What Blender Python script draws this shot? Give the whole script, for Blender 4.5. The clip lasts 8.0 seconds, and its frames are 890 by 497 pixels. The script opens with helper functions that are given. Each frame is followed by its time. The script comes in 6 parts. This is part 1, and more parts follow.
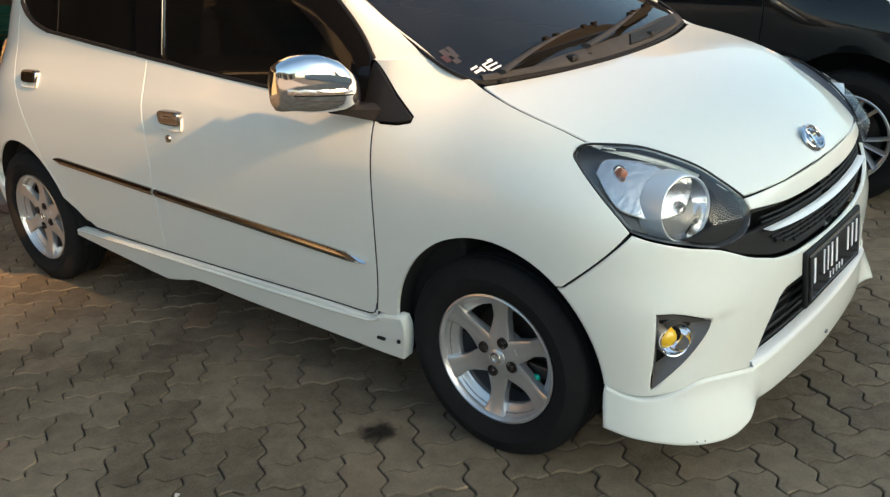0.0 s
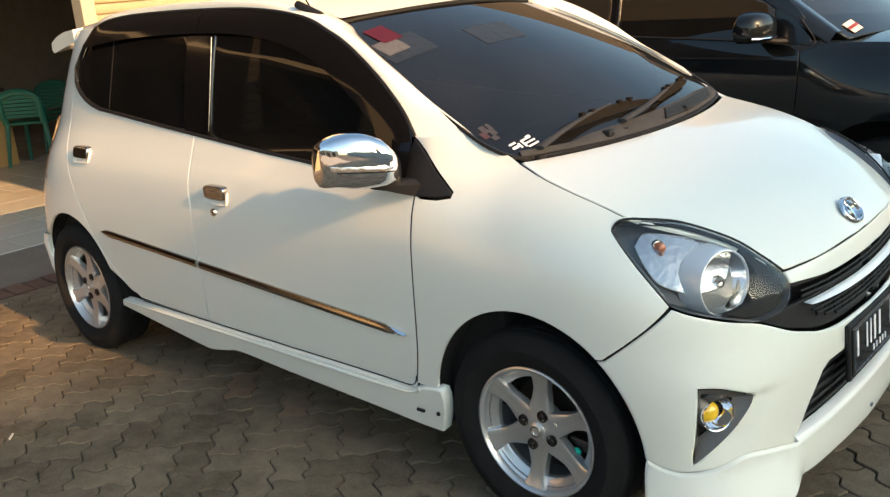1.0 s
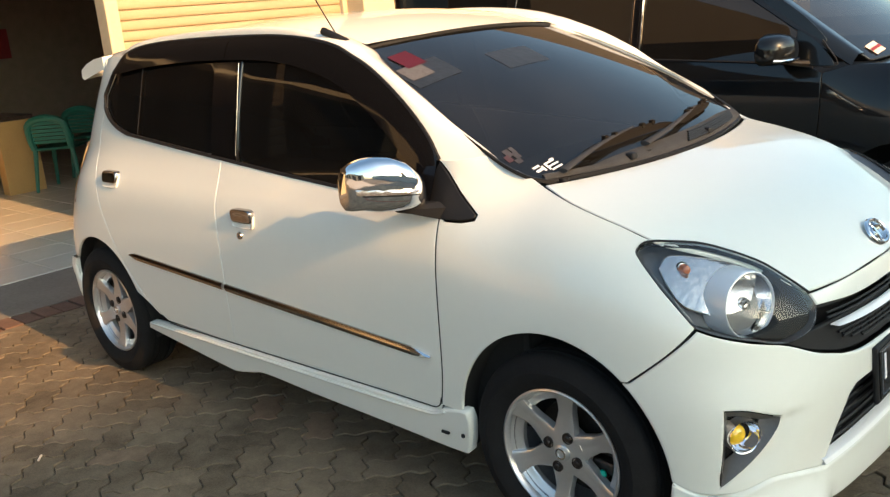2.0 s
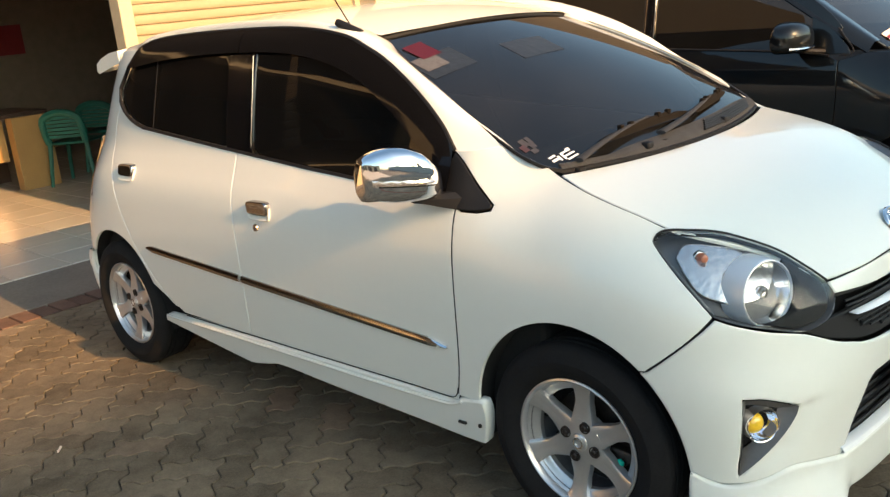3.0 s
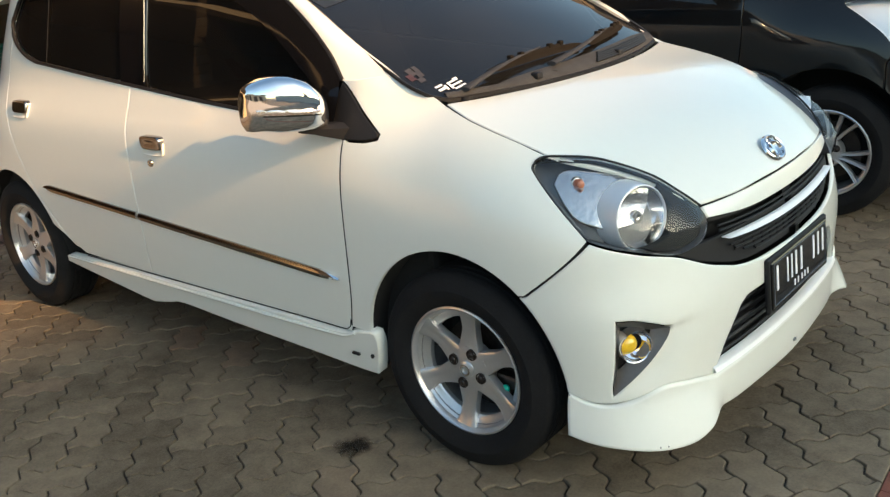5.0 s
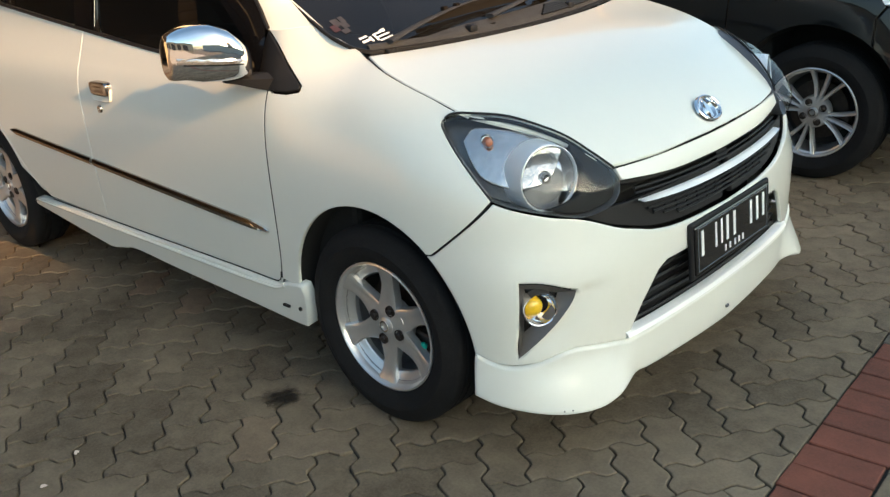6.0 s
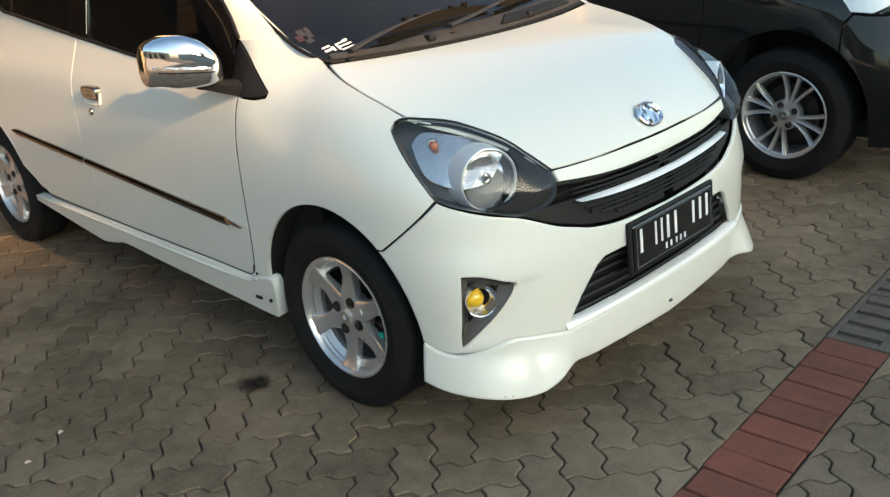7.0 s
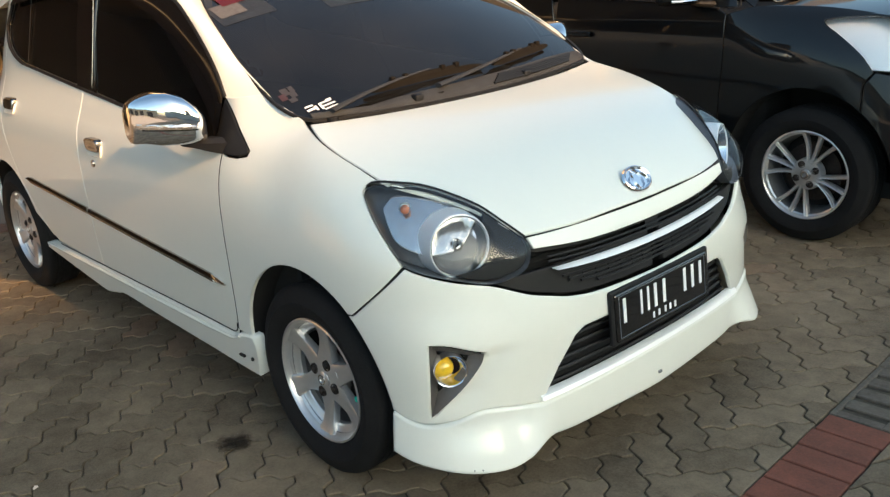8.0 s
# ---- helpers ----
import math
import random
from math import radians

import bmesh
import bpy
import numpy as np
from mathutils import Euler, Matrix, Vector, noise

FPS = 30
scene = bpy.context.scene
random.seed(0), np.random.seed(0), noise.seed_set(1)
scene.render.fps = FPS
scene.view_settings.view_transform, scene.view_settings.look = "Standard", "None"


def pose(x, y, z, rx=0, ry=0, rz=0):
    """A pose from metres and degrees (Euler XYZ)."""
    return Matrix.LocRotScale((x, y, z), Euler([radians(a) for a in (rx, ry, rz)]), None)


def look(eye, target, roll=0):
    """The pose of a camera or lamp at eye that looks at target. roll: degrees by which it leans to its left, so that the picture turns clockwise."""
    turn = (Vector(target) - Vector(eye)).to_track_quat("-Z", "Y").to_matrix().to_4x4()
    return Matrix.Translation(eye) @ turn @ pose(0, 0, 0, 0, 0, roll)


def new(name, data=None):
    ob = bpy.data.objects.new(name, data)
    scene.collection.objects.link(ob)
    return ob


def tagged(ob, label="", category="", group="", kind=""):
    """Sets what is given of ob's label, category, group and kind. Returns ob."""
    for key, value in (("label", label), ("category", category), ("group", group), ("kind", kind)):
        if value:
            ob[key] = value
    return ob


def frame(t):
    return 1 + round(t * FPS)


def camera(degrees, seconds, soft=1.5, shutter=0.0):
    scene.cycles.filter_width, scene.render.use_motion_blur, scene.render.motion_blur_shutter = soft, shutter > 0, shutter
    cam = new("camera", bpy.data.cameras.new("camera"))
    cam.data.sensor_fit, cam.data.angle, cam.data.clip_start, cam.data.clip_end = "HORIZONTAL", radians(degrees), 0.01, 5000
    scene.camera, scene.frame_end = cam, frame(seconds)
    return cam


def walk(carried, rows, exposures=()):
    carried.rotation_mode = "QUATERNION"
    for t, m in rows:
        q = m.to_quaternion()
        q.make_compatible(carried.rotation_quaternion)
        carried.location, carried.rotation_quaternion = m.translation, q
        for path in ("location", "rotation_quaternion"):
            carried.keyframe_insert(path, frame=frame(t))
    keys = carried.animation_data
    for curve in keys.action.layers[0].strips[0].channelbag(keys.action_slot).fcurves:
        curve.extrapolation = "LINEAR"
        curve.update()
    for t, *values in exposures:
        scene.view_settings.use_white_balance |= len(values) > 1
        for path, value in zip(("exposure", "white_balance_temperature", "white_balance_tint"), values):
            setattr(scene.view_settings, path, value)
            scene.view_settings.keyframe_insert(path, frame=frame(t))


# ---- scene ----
from mathutils import geometry

cam = camera(52.6, 8.0, soft=1.35)
PATH = [
    (0, (2.557, -2.509, 1.455), (1.349, -1.082, 0.745), -3.7),
    (0.5, (2.557, -2.523, 1.473), (1.308, -1.097, 0.834), -4.0),
    (1, (2.563, -2.533, 1.492), (1.274, -1.115, 0.92), -4.5),
    (1.5, (2.569, -2.543, 1.498), (1.255, -1.129, 0.975), -4.6),
    (3, (2.561, -2.566, 1.494), (1.214, -1.187, 0.96), -5.5),
    (3.5, (2.562, -2.563, 1.489), (1.225, -1.182, 0.938), -5.9),
    (4, (2.578, -2.567, 1.483), (1.273, -1.166, 0.906), -5.6),
    (4.5, (2.611, -2.555, 1.463), (1.355, -1.127, 0.844), -5.0),
    (4.7, (2.637, -2.538, 1.445), (1.399, -1.099, 0.815), -4.8),
    (5.8, (2.873, -2.266, 1.405), (1.593, -0.911, 0.68), -4.7),
    (6, (2.919, -2.239, 1.41), (1.629, -0.905, 0.663), -4.4),
    (6.5, (3.043, -2.236, 1.43), (1.74, -0.927, 0.662), -4.4),
    (7, (3.165, -2.224, 1.455), (1.843, -0.924, 0.707), -4.6),
    (7.5, (3.217, -2.162, 1.454), (1.859, -0.875, 0.749), -4.8),
    (8, (3.256, -2.017, 1.476), (1.834, -0.772, 0.823), -4.5),
]
walk(cam, [(t, look(eye, target, roll)) for t, eye, target, roll in PATH], exposures=[(0, 1.06, 6450, -4), (1.0, 1.15, 6500, -4), (4.5, 1.17, 6500, -4), (6.5, 1.10, 6450, -4), (8, 1.10, 6400, -4)])

# ---- light ----
SUN_UP, SUN_FROM = 24.0, (0.9986, -0.052)
world = bpy.data.worlds.new("world")
scene.world = world
world.use_nodes = True
wn = world.node_tree.nodes
sky = wn.new("ShaderNodeTexSky")
sky.sky_type, sky.sun_disc = "NISHITA", False
sky.sun_elevation, sky.sun_rotation = radians(SUN_UP), math.atan2(SUN_FROM[0], SUN_FROM[1])
sky.dust_density, sky.air_density, sky.ozone_density = 2.0, 1.0, 0.5
wn["Background"].inputs["Strength"].default_value = 0.15
world.node_tree.links.new(sky.outputs[0], wn["Background"].inputs["Color"])
sun = new("sun", bpy.data.lights.new("sun", "SUN"))
sun.data.energy, sun.data.angle, sun.data.color = 4.8, radians(0.5), (1.0, 0.51, 0.22)
cu = math.cos(radians(SUN_UP))
TO_SUN = Vector((SUN_FROM[0] * cu, SUN_FROM[1] * cu, math.sin(radians(SUN_UP)))).normalized()
sun.matrix_world = look(TO_SUN * 60, (0, 0, 0))

# ---- materials ----
def material(name, base, rough=0.5, metal=0.0, coat=0.0, vary=0.12, scale=8.0, fine=90.0, bump=0.0, bump_scale=120.0, island=0.0, per_object=0.0, spec=0.5):
    """Principled surface with colour variation at two scales and an optional fine relief."""
    m = bpy.data.materials.new(name)
    m.use_nodes = True
    n, l = m.node_tree.nodes, m.node_tree.links
    p = n["Principled BSDF"]
    p.inputs["Roughness"].default_value, p.inputs["Metallic"].default_value = rough, metal
    p.inputs["Coat Weight"].default_value, p.inputs["Coat Roughness"].default_value = coat, 0.03
    p.inputs["Specular IOR Level"].default_value = spec
    tc = n.new("ShaderNodeTexCoord")
    big, small = n.new("ShaderNodeTexNoise"), n.new("ShaderNodeTexNoise")
    big.inputs["Scale"].default_value, small.inputs["Scale"].default_value = scale, fine
    big.inputs["Detail"].default_value, small.inputs["Detail"].default_value = 4, 3
    add = n.new("ShaderNodeMath")
    add.operation = "ADD"
    for t in (big, small):
        l.new(tc.outputs["Object"], t.inputs["Vector"])
    l.new(big.outputs["Fac"], add.inputs[0])
    l.new(small.outputs["Fac"], add.inputs[1])
    total = add
    if island or per_object:
        src = n.new("ShaderNodeNewGeometry").outputs["Random Per Island"] if island else n.new("ShaderNodeObjectInfo").outputs["Random"]
        mul = n.new("ShaderNodeMath")
        mul.operation = "MULTIPLY_ADD"
        mul.inputs[1].default_value = (island or per_object)
        l.new(src, mul.inputs[0])
        l.new(add.outputs[0], mul.inputs[2])
        total = mul
    rng = n.new("ShaderNodeMapRange")
    rng.inputs["From Min"].default_value, rng.inputs["From Max"].default_value = 0.55, 1.45 + (island or per_object)
    rng.inputs["To Min"].default_value, rng.inputs["To Max"].default_value = 1 - vary, 1 + vary
    l.new(total.outputs[0], rng.inputs["Value"])
    mix = n.new("ShaderNodeVectorMath")
    mix.operation = "SCALE"
    mix.inputs[0].default_value = base
    l.new(rng.outputs[0], mix.inputs["Scale"])
    l.new(mix.outputs[0], p.inputs["Base Color"])
    if bump:
        b, t = n.new("ShaderNodeBump"), n.new("ShaderNodeTexNoise")
        t.inputs["Scale"].default_value, t.inputs["Detail"].default_value = bump_scale, 5
        b.inputs["Strength"].default_value, b.inputs["Distance"].default_value = bump, 0.004
        l.new(tc.outputs["Object"], t.inputs["Vector"])
        l.new(t.outputs["Fac"], b.inputs["Height"])
        l.new(b.outputs["Normal"], p.inputs["Normal"])
    return m


def glass(name, tint, rough=0.01, film=0.045, haze=0.0, dirt=(0.5, 0.5, 0.5)):
    """A thin tinted pane: tinted see-through with a patchy pale veil that stands for glare, under a clear mirror film.
    """
    m = bpy.data.materials.new(name)
    m.use_nodes = True
    n, l = m.node_tree.nodes, m.node_tree.links
    n.remove(n["Principled BSDF"])
    clear, gloss, mix = n.new("ShaderNodeBsdfTransparent"), n.new("ShaderNodeBsdfGlossy"), n.new("ShaderNodeMixShader")
    facing, steep, fres = n.new("ShaderNodeLayerWeight"), n.new("ShaderNodeMath"), n.new("ShaderNodeMath")
    clear.inputs["Color"].default_value = (*tint, 1)
    gloss.inputs["Roughness"].default_value = rough
    facing.inputs["Blend"].default_value = 0.5
    steep.operation, fres.operation = "POWER", "MULTIPLY_ADD"
    steep.inputs[1].default_value = 5.0
    fres.inputs[1].default_value, fres.inputs[2].default_value = 1 - film, film
    l.new(facing.outputs["Facing"], steep.inputs[0])
    l.new(steep.outputs[0], fres.inputs[0])
    l.new(fres.outputs[0], mix.inputs[0])
    body = clear.outputs[0]
    # The pale diffuse layer lifts the blacks as veiling glare would.
    if haze:
        veil, haze_layer, cover = n.new("ShaderNodeMixShader"), n.new("ShaderNodeBsdfDiffuse"), n.new("ShaderNodeMapRange")
        coord, cloud = n.new("ShaderNodeTexCoord"), n.new("ShaderNodeTexNoise")
        cloud.inputs["Scale"].default_value, cloud.inputs["Detail"].default_value = 5.0, 6
        haze_layer.inputs["Color"].default_value = (*dirt, 1)
        cover.inputs["From Min"].default_value, cover.inputs["From Max"].default_value = 0.3, 0.7
        cover.inputs["To Min"].default_value, cover.inputs["To Max"].default_value = 0.75 * haze, 1.25 * haze
        l.new(coord.outputs["Object"], cloud.inputs["Vector"])
        l.new(cloud.outputs["Fac"], cover.inputs["Value"])
        l.new(cover.outputs[0], veil.inputs[0])
        l.new(body, veil.inputs[1])
        l.new(haze_layer.outputs[0], veil.inputs[2])
        body = veil.outputs[0]
    l.new(body, mix.inputs[1])
    l.new(gloss.outputs[0], mix.inputs[2])
    l.new(mix.outputs[0], n["Material Output"].inputs["Surface"])
    return m


WHITE = material("white_car_paint", (0.76, 0.775, 0.72), 0.35, coat=1.0, vary=0.012, scale=3, fine=40)
BLACK_PAINT = material("black_car_paint", (0.004, 0.005, 0.006), 0.3, coat=0.8, vary=0.1, scale=2, fine=60, spec=0.1)
VISOR = material("smoked_acrylic", (0.006, 0.006, 0.007), 0.06, vary=0.1, spec=0.3)
LAMP_SILVER = material("lamp_silver", (0.62, 0.615, 0.61), 0.15, metal=0.85, vary=0.15, scale=24, bump=0.55, bump_scale=55)
LAMP_GREY = material("lamp_housing_grey", (0.10, 0.105, 0.115), 0.35, metal=0.2, vary=0.15, scale=20)
SATIN = material("satin_grey_chrome", (0.15, 0.14, 0.13), 0.36, metal=0.35, vary=0.1)
FADED = material("faded_sticker", (0.034, 0.032, 0.036), 0.6, vary=0.4, scale=60)
FADED_RED = material("faded_red_sticker", (0.045, 0.018, 0.021), 0.6, vary=0.3, scale=60)
CHROME = material("chrome", (0.85, 0.85, 0.86), 0.05, metal=1.0, vary=0.02)
# Near-white colour stands for the bright sky that this chrome trim would reflect.
SKY_WHITE_TRIM = material("sky_white_trim", (0.86, 0.86, 0.85), 0.3, metal=0.15, vary=0.03)
BOWL = material("bowl_silver", (0.82, 0.84, 0.87), 0.3, metal=0.25, vary=0.05, scale=30)
DARK_CHROME = material("smoked_chrome", (0.39, 0.36, 0.335), 0.16, metal=1.0, vary=0.05)
RUBBER = material("tyre_rubber", (0.010, 0.010, 0.0105), 0.9, spec=0.25, vary=0.3, scale=20, fine=140, bump=0.25, bump_scale=180)
ALLOY = material("alloy_silver", (0.58, 0.58, 0.58), 0.28, metal=0.7, vary=0.05, scale=14, coat=0.3)
BARREL = material("rim_barrel", (0.30, 0.30, 0.30), 0.35, metal=0.7, vary=0.15, scale=10)
STEEL = material("brake_steel", (0.06, 0.05, 0.045), 0.45, metal=0.8, vary=0.3, scale=30)
PLASTIC = material("black_plastic", (0.010, 0.010, 0.011), 0.55, spec=0.3, vary=0.2, scale=12, fine=200, bump=0.08, bump_scale=300)
GLOSS_BLACK = material("gloss_black", (0.006, 0.006, 0.007), 0.12, vary=0.1, coat=0.6)
COWL = material("weathered_cowl_plastic", (0.042, 0.043, 0.046), 0.75, spec=0.15, vary=0.3, scale=16, fine=160, bump=0.1)
WIPER = material("dusty_wiper_rubber", (0.0115, 0.0095, 0.0075), 0.9, spec=0.1, vary=0.45, scale=40, fine=220, bump=0.2)
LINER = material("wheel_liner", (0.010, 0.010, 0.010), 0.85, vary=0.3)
TINT = glass("dark_tinted_glass", (0.012, 0.012, 0.013), film=0.045, haze=0.012)
SCREEN = glass("tinted_windscreen_glass", (0.045, 0.05, 0.055), film=0.06, haze=0.018)
CLEAR = glass("clear_lens", (0.93, 0.95, 0.96), film=0.05, haze=0.008)
AMBER = material("amber_lens", (0.82, 0.52, 0.03), 0.12, coat=1.0, vary=0.15, scale=30)
ORANGE = material("orange_indicator", (0.46, 0.13, 0.05), 0.2, coat=0.6, vary=0.1)
REFLECTOR = material("lamp_reflector", (0.78, 0.80, 0.83), 0.10, metal=1.0, vary=0.06, scale=20)
BEZEL = material("lamp_bezel_grey", (0.30, 0.32, 0.35), 0.25, metal=0.6, vary=0.1)
RED_LENS = material("red_tail_lens", (0.30, 0.01, 0.012), 0.15, coat=1.0, vary=0.1)
MARK = material("white_plate_paint", (0.78, 0.79, 0.80), 0.5, vary=0.05)
STICK_RED = material("red_sticker", (0.060, 0.008, 0.016), 0.5, vary=0.1, spec=0.15)
POUCH = material("clear_pouch_film", (0.018, 0.022, 0.029), 0.35, vary=0.35, scale=30, spec=0.2, bump=0.3, bump_scale=40)
STICK_PALE = material("pale_sticker", (0.085, 0.084, 0.092), 0.5, vary=0.2, scale=60, spec=0.15)
GREEN_PAINT = material("green_caliper_mark", (0.02, 0.45, 0.30), 0.5)
def paving_material(name, light, dark, island, blush=False):
    """Worn concrete: broad dirt, block tint, mottling and grit, laid in world space so that no two blocks repeat."""
    m = bpy.data.materials.new(name)
    m.use_nodes = True
    n, l = m.node_tree.nodes, m.node_tree.links
    p = n["Principled BSDF"]
    p.inputs["Roughness"].default_value, p.inputs["Specular IOR Level"].default_value = 0.88, 0.35
    geo = n.new("ShaderNodeNewGeometry")
    tint = geo.outputs["Random Per Island"] if island else n.new("ShaderNodeObjectInfo").outputs["Random"]

    def noise_at(scale, detail, gain, rough=0.6):
        t, r = n.new("ShaderNodeTexNoise"), n.new("ShaderNodeMath")
        t.inputs["Scale"].default_value, t.inputs["Detail"].default_value, t.inputs["Roughness"].default_value = scale, detail, rough
        l.new(geo.outputs["Position"], t.inputs["Vector"])
        r.operation = "MULTIPLY_ADD"
        r.inputs[1].default_value, r.inputs[2].default_value = gain, -0.5 * gain
        l.new(t.outputs["Fac"], r.inputs[0])
        return r.outputs[0]

    def plus(a, b):
        q = n.new("ShaderNodeMath")
        q.operation = "ADD"
        l.new(a, q.inputs[0])
        l.new(b, q.inputs[1])
        return q.outputs[0]
    block = n.new("ShaderNodeMath")
    block.operation = "MULTIPLY_ADD"
    block.inputs[1].default_value, block.inputs[2].default_value = 0.28, 0.36
    l.new(tint, block.inputs[0])
    v = plus(block.outputs[0], plus(plus(noise_at(1.3, 4, 1.5), noise_at(14, 5, 0.9)), noise_at(120, 4, 0.8, 0.7)))
    ramp_node = n.new("ShaderNodeValToRGB")
    ramp_node.color_ramp.elements[0].color, ramp_node.color_ramp.elements[1].color = (*dark, 1), (*light, 1)
    l.new(v, ramp_node.inputs["Fac"])
    shade = ramp_node.outputs["Color"]
    if blush:
        pick, hue = n.new("ShaderNodeMapRange"), n.new("ShaderNodeMix")
        pick.inputs["From Min"].default_value, pick.inputs["From Max"].default_value = 0.94, 0.99
        pick.inputs["To Max"].default_value = 0.32
        hue.data_type, hue.blend_type = "RGBA", "MULTIPLY"
        hue.inputs["B"].default_value = (1.25, 0.78, 0.70, 1)
        l.new(tint, pick.inputs["Value"])
        l.new(pick.outputs[0], hue.inputs["Factor"])
        l.new(shade, hue.inputs["A"])
        shade = hue.outputs["Result"]
    l.new(shade, p.inputs["Base Color"])
    bump, grit = n.new("ShaderNodeBump"), n.new("ShaderNodeTexNoise")
    grit.inputs["Scale"].default_value, grit.inputs["Detail"].default_value, grit.inputs["Roughness"].default_value = 60, 8, 0.75
    bump.inputs["Strength"].default_value, bump.inputs["Distance"].default_value = 0.6, 0.004
    l.new(geo.outputs["Position"], grit.inputs["Vector"])
    l.new(grit.outputs["Fac"], bump.inputs["Height"])
    l.new(bump.outputs["Normal"], p.inputs["Normal"])
    return m


PAVER = paving_material("concrete_paver", (0.236, 0.190, 0.132), (0.064, 0.050, 0.033), False, True)
PAVER_FAR = paving_material("concrete_paver_field", (0.236, 0.190, 0.132), (0.064, 0.050, 0.033), True, True)
JOINT = material("sandy_joint", (0.050, 0.043, 0.034), 0.95, vary=0.35, scale=3, fine=70, bump=0.4)
RED_BRICK = paving_material("red_paving_brick", (0.225, 0.082, 0.055), (0.078, 0.038, 0.028), False)
BROWN_BRICK = paving_material("brown_brick", (0.150, 0.088, 0.064), (0.058, 0.038, 0.030), False)
BOUNCE_GROUND = material("pale_bounce_ground", (0.44, 0.41, 0.36), 0.9, vary=0.2, scale=4, fine=50, bump=0.3)
DARK_SLAB = material("dark_concrete_apron", (0.14, 0.125, 0.105), 0.9, vary=0.25, scale=3, fine=40, bump=0.3)
DRAIN_SLAB = material("dirty_drain_concrete", (0.085, 0.076, 0.062), 0.9, vary=0.35, scale=12, fine=70, bump=0.5)
SLOT_DARK = material("slot_shade", (0.012, 0.011, 0.010), 0.7, metal=0.3, vary=0.3, scale=20, bump=0.2)
TILE = material("pale_floor_tile", (0.46, 0.43, 0.385), 0.22, vary=0.07, scale=3, fine=30, per_object=0.2)
GROUT = material("tile_grout", (0.20, 0.18, 0.16), 0.9)
CREAM = material("cream_wall_paint", (0.50, 0.42, 0.29), 0.75, vary=0.06, scale=2, fine=40, bump=0.1)
SHUTTER = material("cream_shutter_steel", (0.37, 0.295, 0.18), 0.5, vary=0.06, scale=2, fine=30)
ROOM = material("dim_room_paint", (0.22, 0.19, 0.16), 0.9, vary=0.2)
GREEN_PLASTIC = material("green_moulded_plastic", (0.011, 0.115, 0.088), 0.5, vary=0.1)
WOOD = material("yellowish_plywood", (0.34, 0.22, 0.085), 0.6, vary=0.15, scale=4)
DARK_WOOD = material("dark_desk_top", (0.05, 0.035, 0.03), 0.4, vary=0.2)
PAPER = material("paper", (0.7, 0.6, 0.52), 0.8, vary=0.05)
MAROON = material("maroon_poster", (0.20, 0.02, 0.03), 0.6, vary=0.15)
DARK_YARD = material("dark_yard_ground", (0.075, 0.070, 0.064), 0.9, vary=0.25, scale=3, fine=60, bump=0.3)


def stain(name, base, reach):
    """A soaked-in stain: dark in the middle, broken up and fading towards its rim."""
    m = bpy.data.materials.new(name)
    m.use_nodes = True
    n, l = m.node_tree.nodes, m.node_tree.links
    p, clear, mix = n["Principled BSDF"], n.new("ShaderNodeBsdfTransparent"), n.new("ShaderNodeMixShader")
    p.inputs["Base Color"].default_value, p.inputs["Roughness"].default_value = (*base, 1), 0.6
    p.inputs["Specular IOR Level"].default_value = 0.3
    coord, cloud, far, add, fade = n.new("ShaderNodeTexCoord"), n.new("ShaderNodeTexNoise"), n.new("ShaderNodeVectorMath"), n.new("ShaderNodeMath"), n.new("ShaderNodeMapRange")
    cloud.inputs["Scale"].default_value, cloud.inputs["Detail"].default_value = 22, 6
    far.operation, add.operation = "LENGTH", "MULTIPLY_ADD"
    add.inputs[1].default_value = 1.3 * reach
    fade.inputs["From Min"].default_value, fade.inputs["From Max"].default_value = 1.05 * reach, 1.55 * reach
    fade.inputs["To Min"].default_value, fade.inputs["To Max"].default_value = 0.82, 0.0
    l.new(coord.outputs["Object"], cloud.inputs["Vector"])
    l.new(coord.outputs["Object"], far.inputs[0])
    l.new(cloud.outputs["Fac"], add.inputs[0])
    l.new(far.outputs["Value"], add.inputs[2])
    l.new(add.outputs[0], fade.inputs["Value"])
    l.new(fade.outputs[0], mix.inputs[0])
    l.new(clear.outputs[0], mix.inputs[1])
    l.new(p.outputs[0], mix.inputs[2])
    l.new(mix.outputs[0], n["Material Output"].inputs["Surface"])
    return m


OIL = stain("oil_stain", (0.022, 0.018, 0.014), 0.075)
BROWN_WALL = material("brown_rendered_wall", (0.08, 0.065, 0.05), 0.9, vary=0.15, scale=1, fine=20)
REFLECTED_DARK = material("reflected_dark_wall", (0.013, 0.011, 0.010), 0.8, spec=0.1, vary=0.2, scale=2, fine=30)
GREY_WALL = material("grey_rendered_wall", (0.36, 0.34, 0.31), 0.9, vary=0.12, scale=1, fine=20)
DARK_ROOF = material("dark_roof_sheet", (0.07, 0.055, 0.045), 0.7, vary=0.2)

# ---- geometry helpers ----
def part(name, bm, mat, parent=None, label="", smooth=False, sharp=35):
    """Links a bmesh as one mesh object, under parent where given."""
    mesh = bpy.data.meshes.new(name)
    bmesh.ops.recalc_face_normals(bm, faces=bm.faces)
    bm.to_mesh(mesh)
    bm.free()
    mesh.materials.append(mat)
    if smooth:
        mesh.polygons.foreach_set("use_smooth", [True] * len(mesh.polygons))
        mesh.set_sharp_from_angle(angle=radians(sharp))
    ob = new(name, mesh)
    if parent:
        ob.parent = parent
    return tagged(ob, label)


def thing(name, label, category, group="", at=None):
    ob = new(name)
    if at is not None:
        ob.matrix_basis = at
    return tagged(ob, label, category, group)


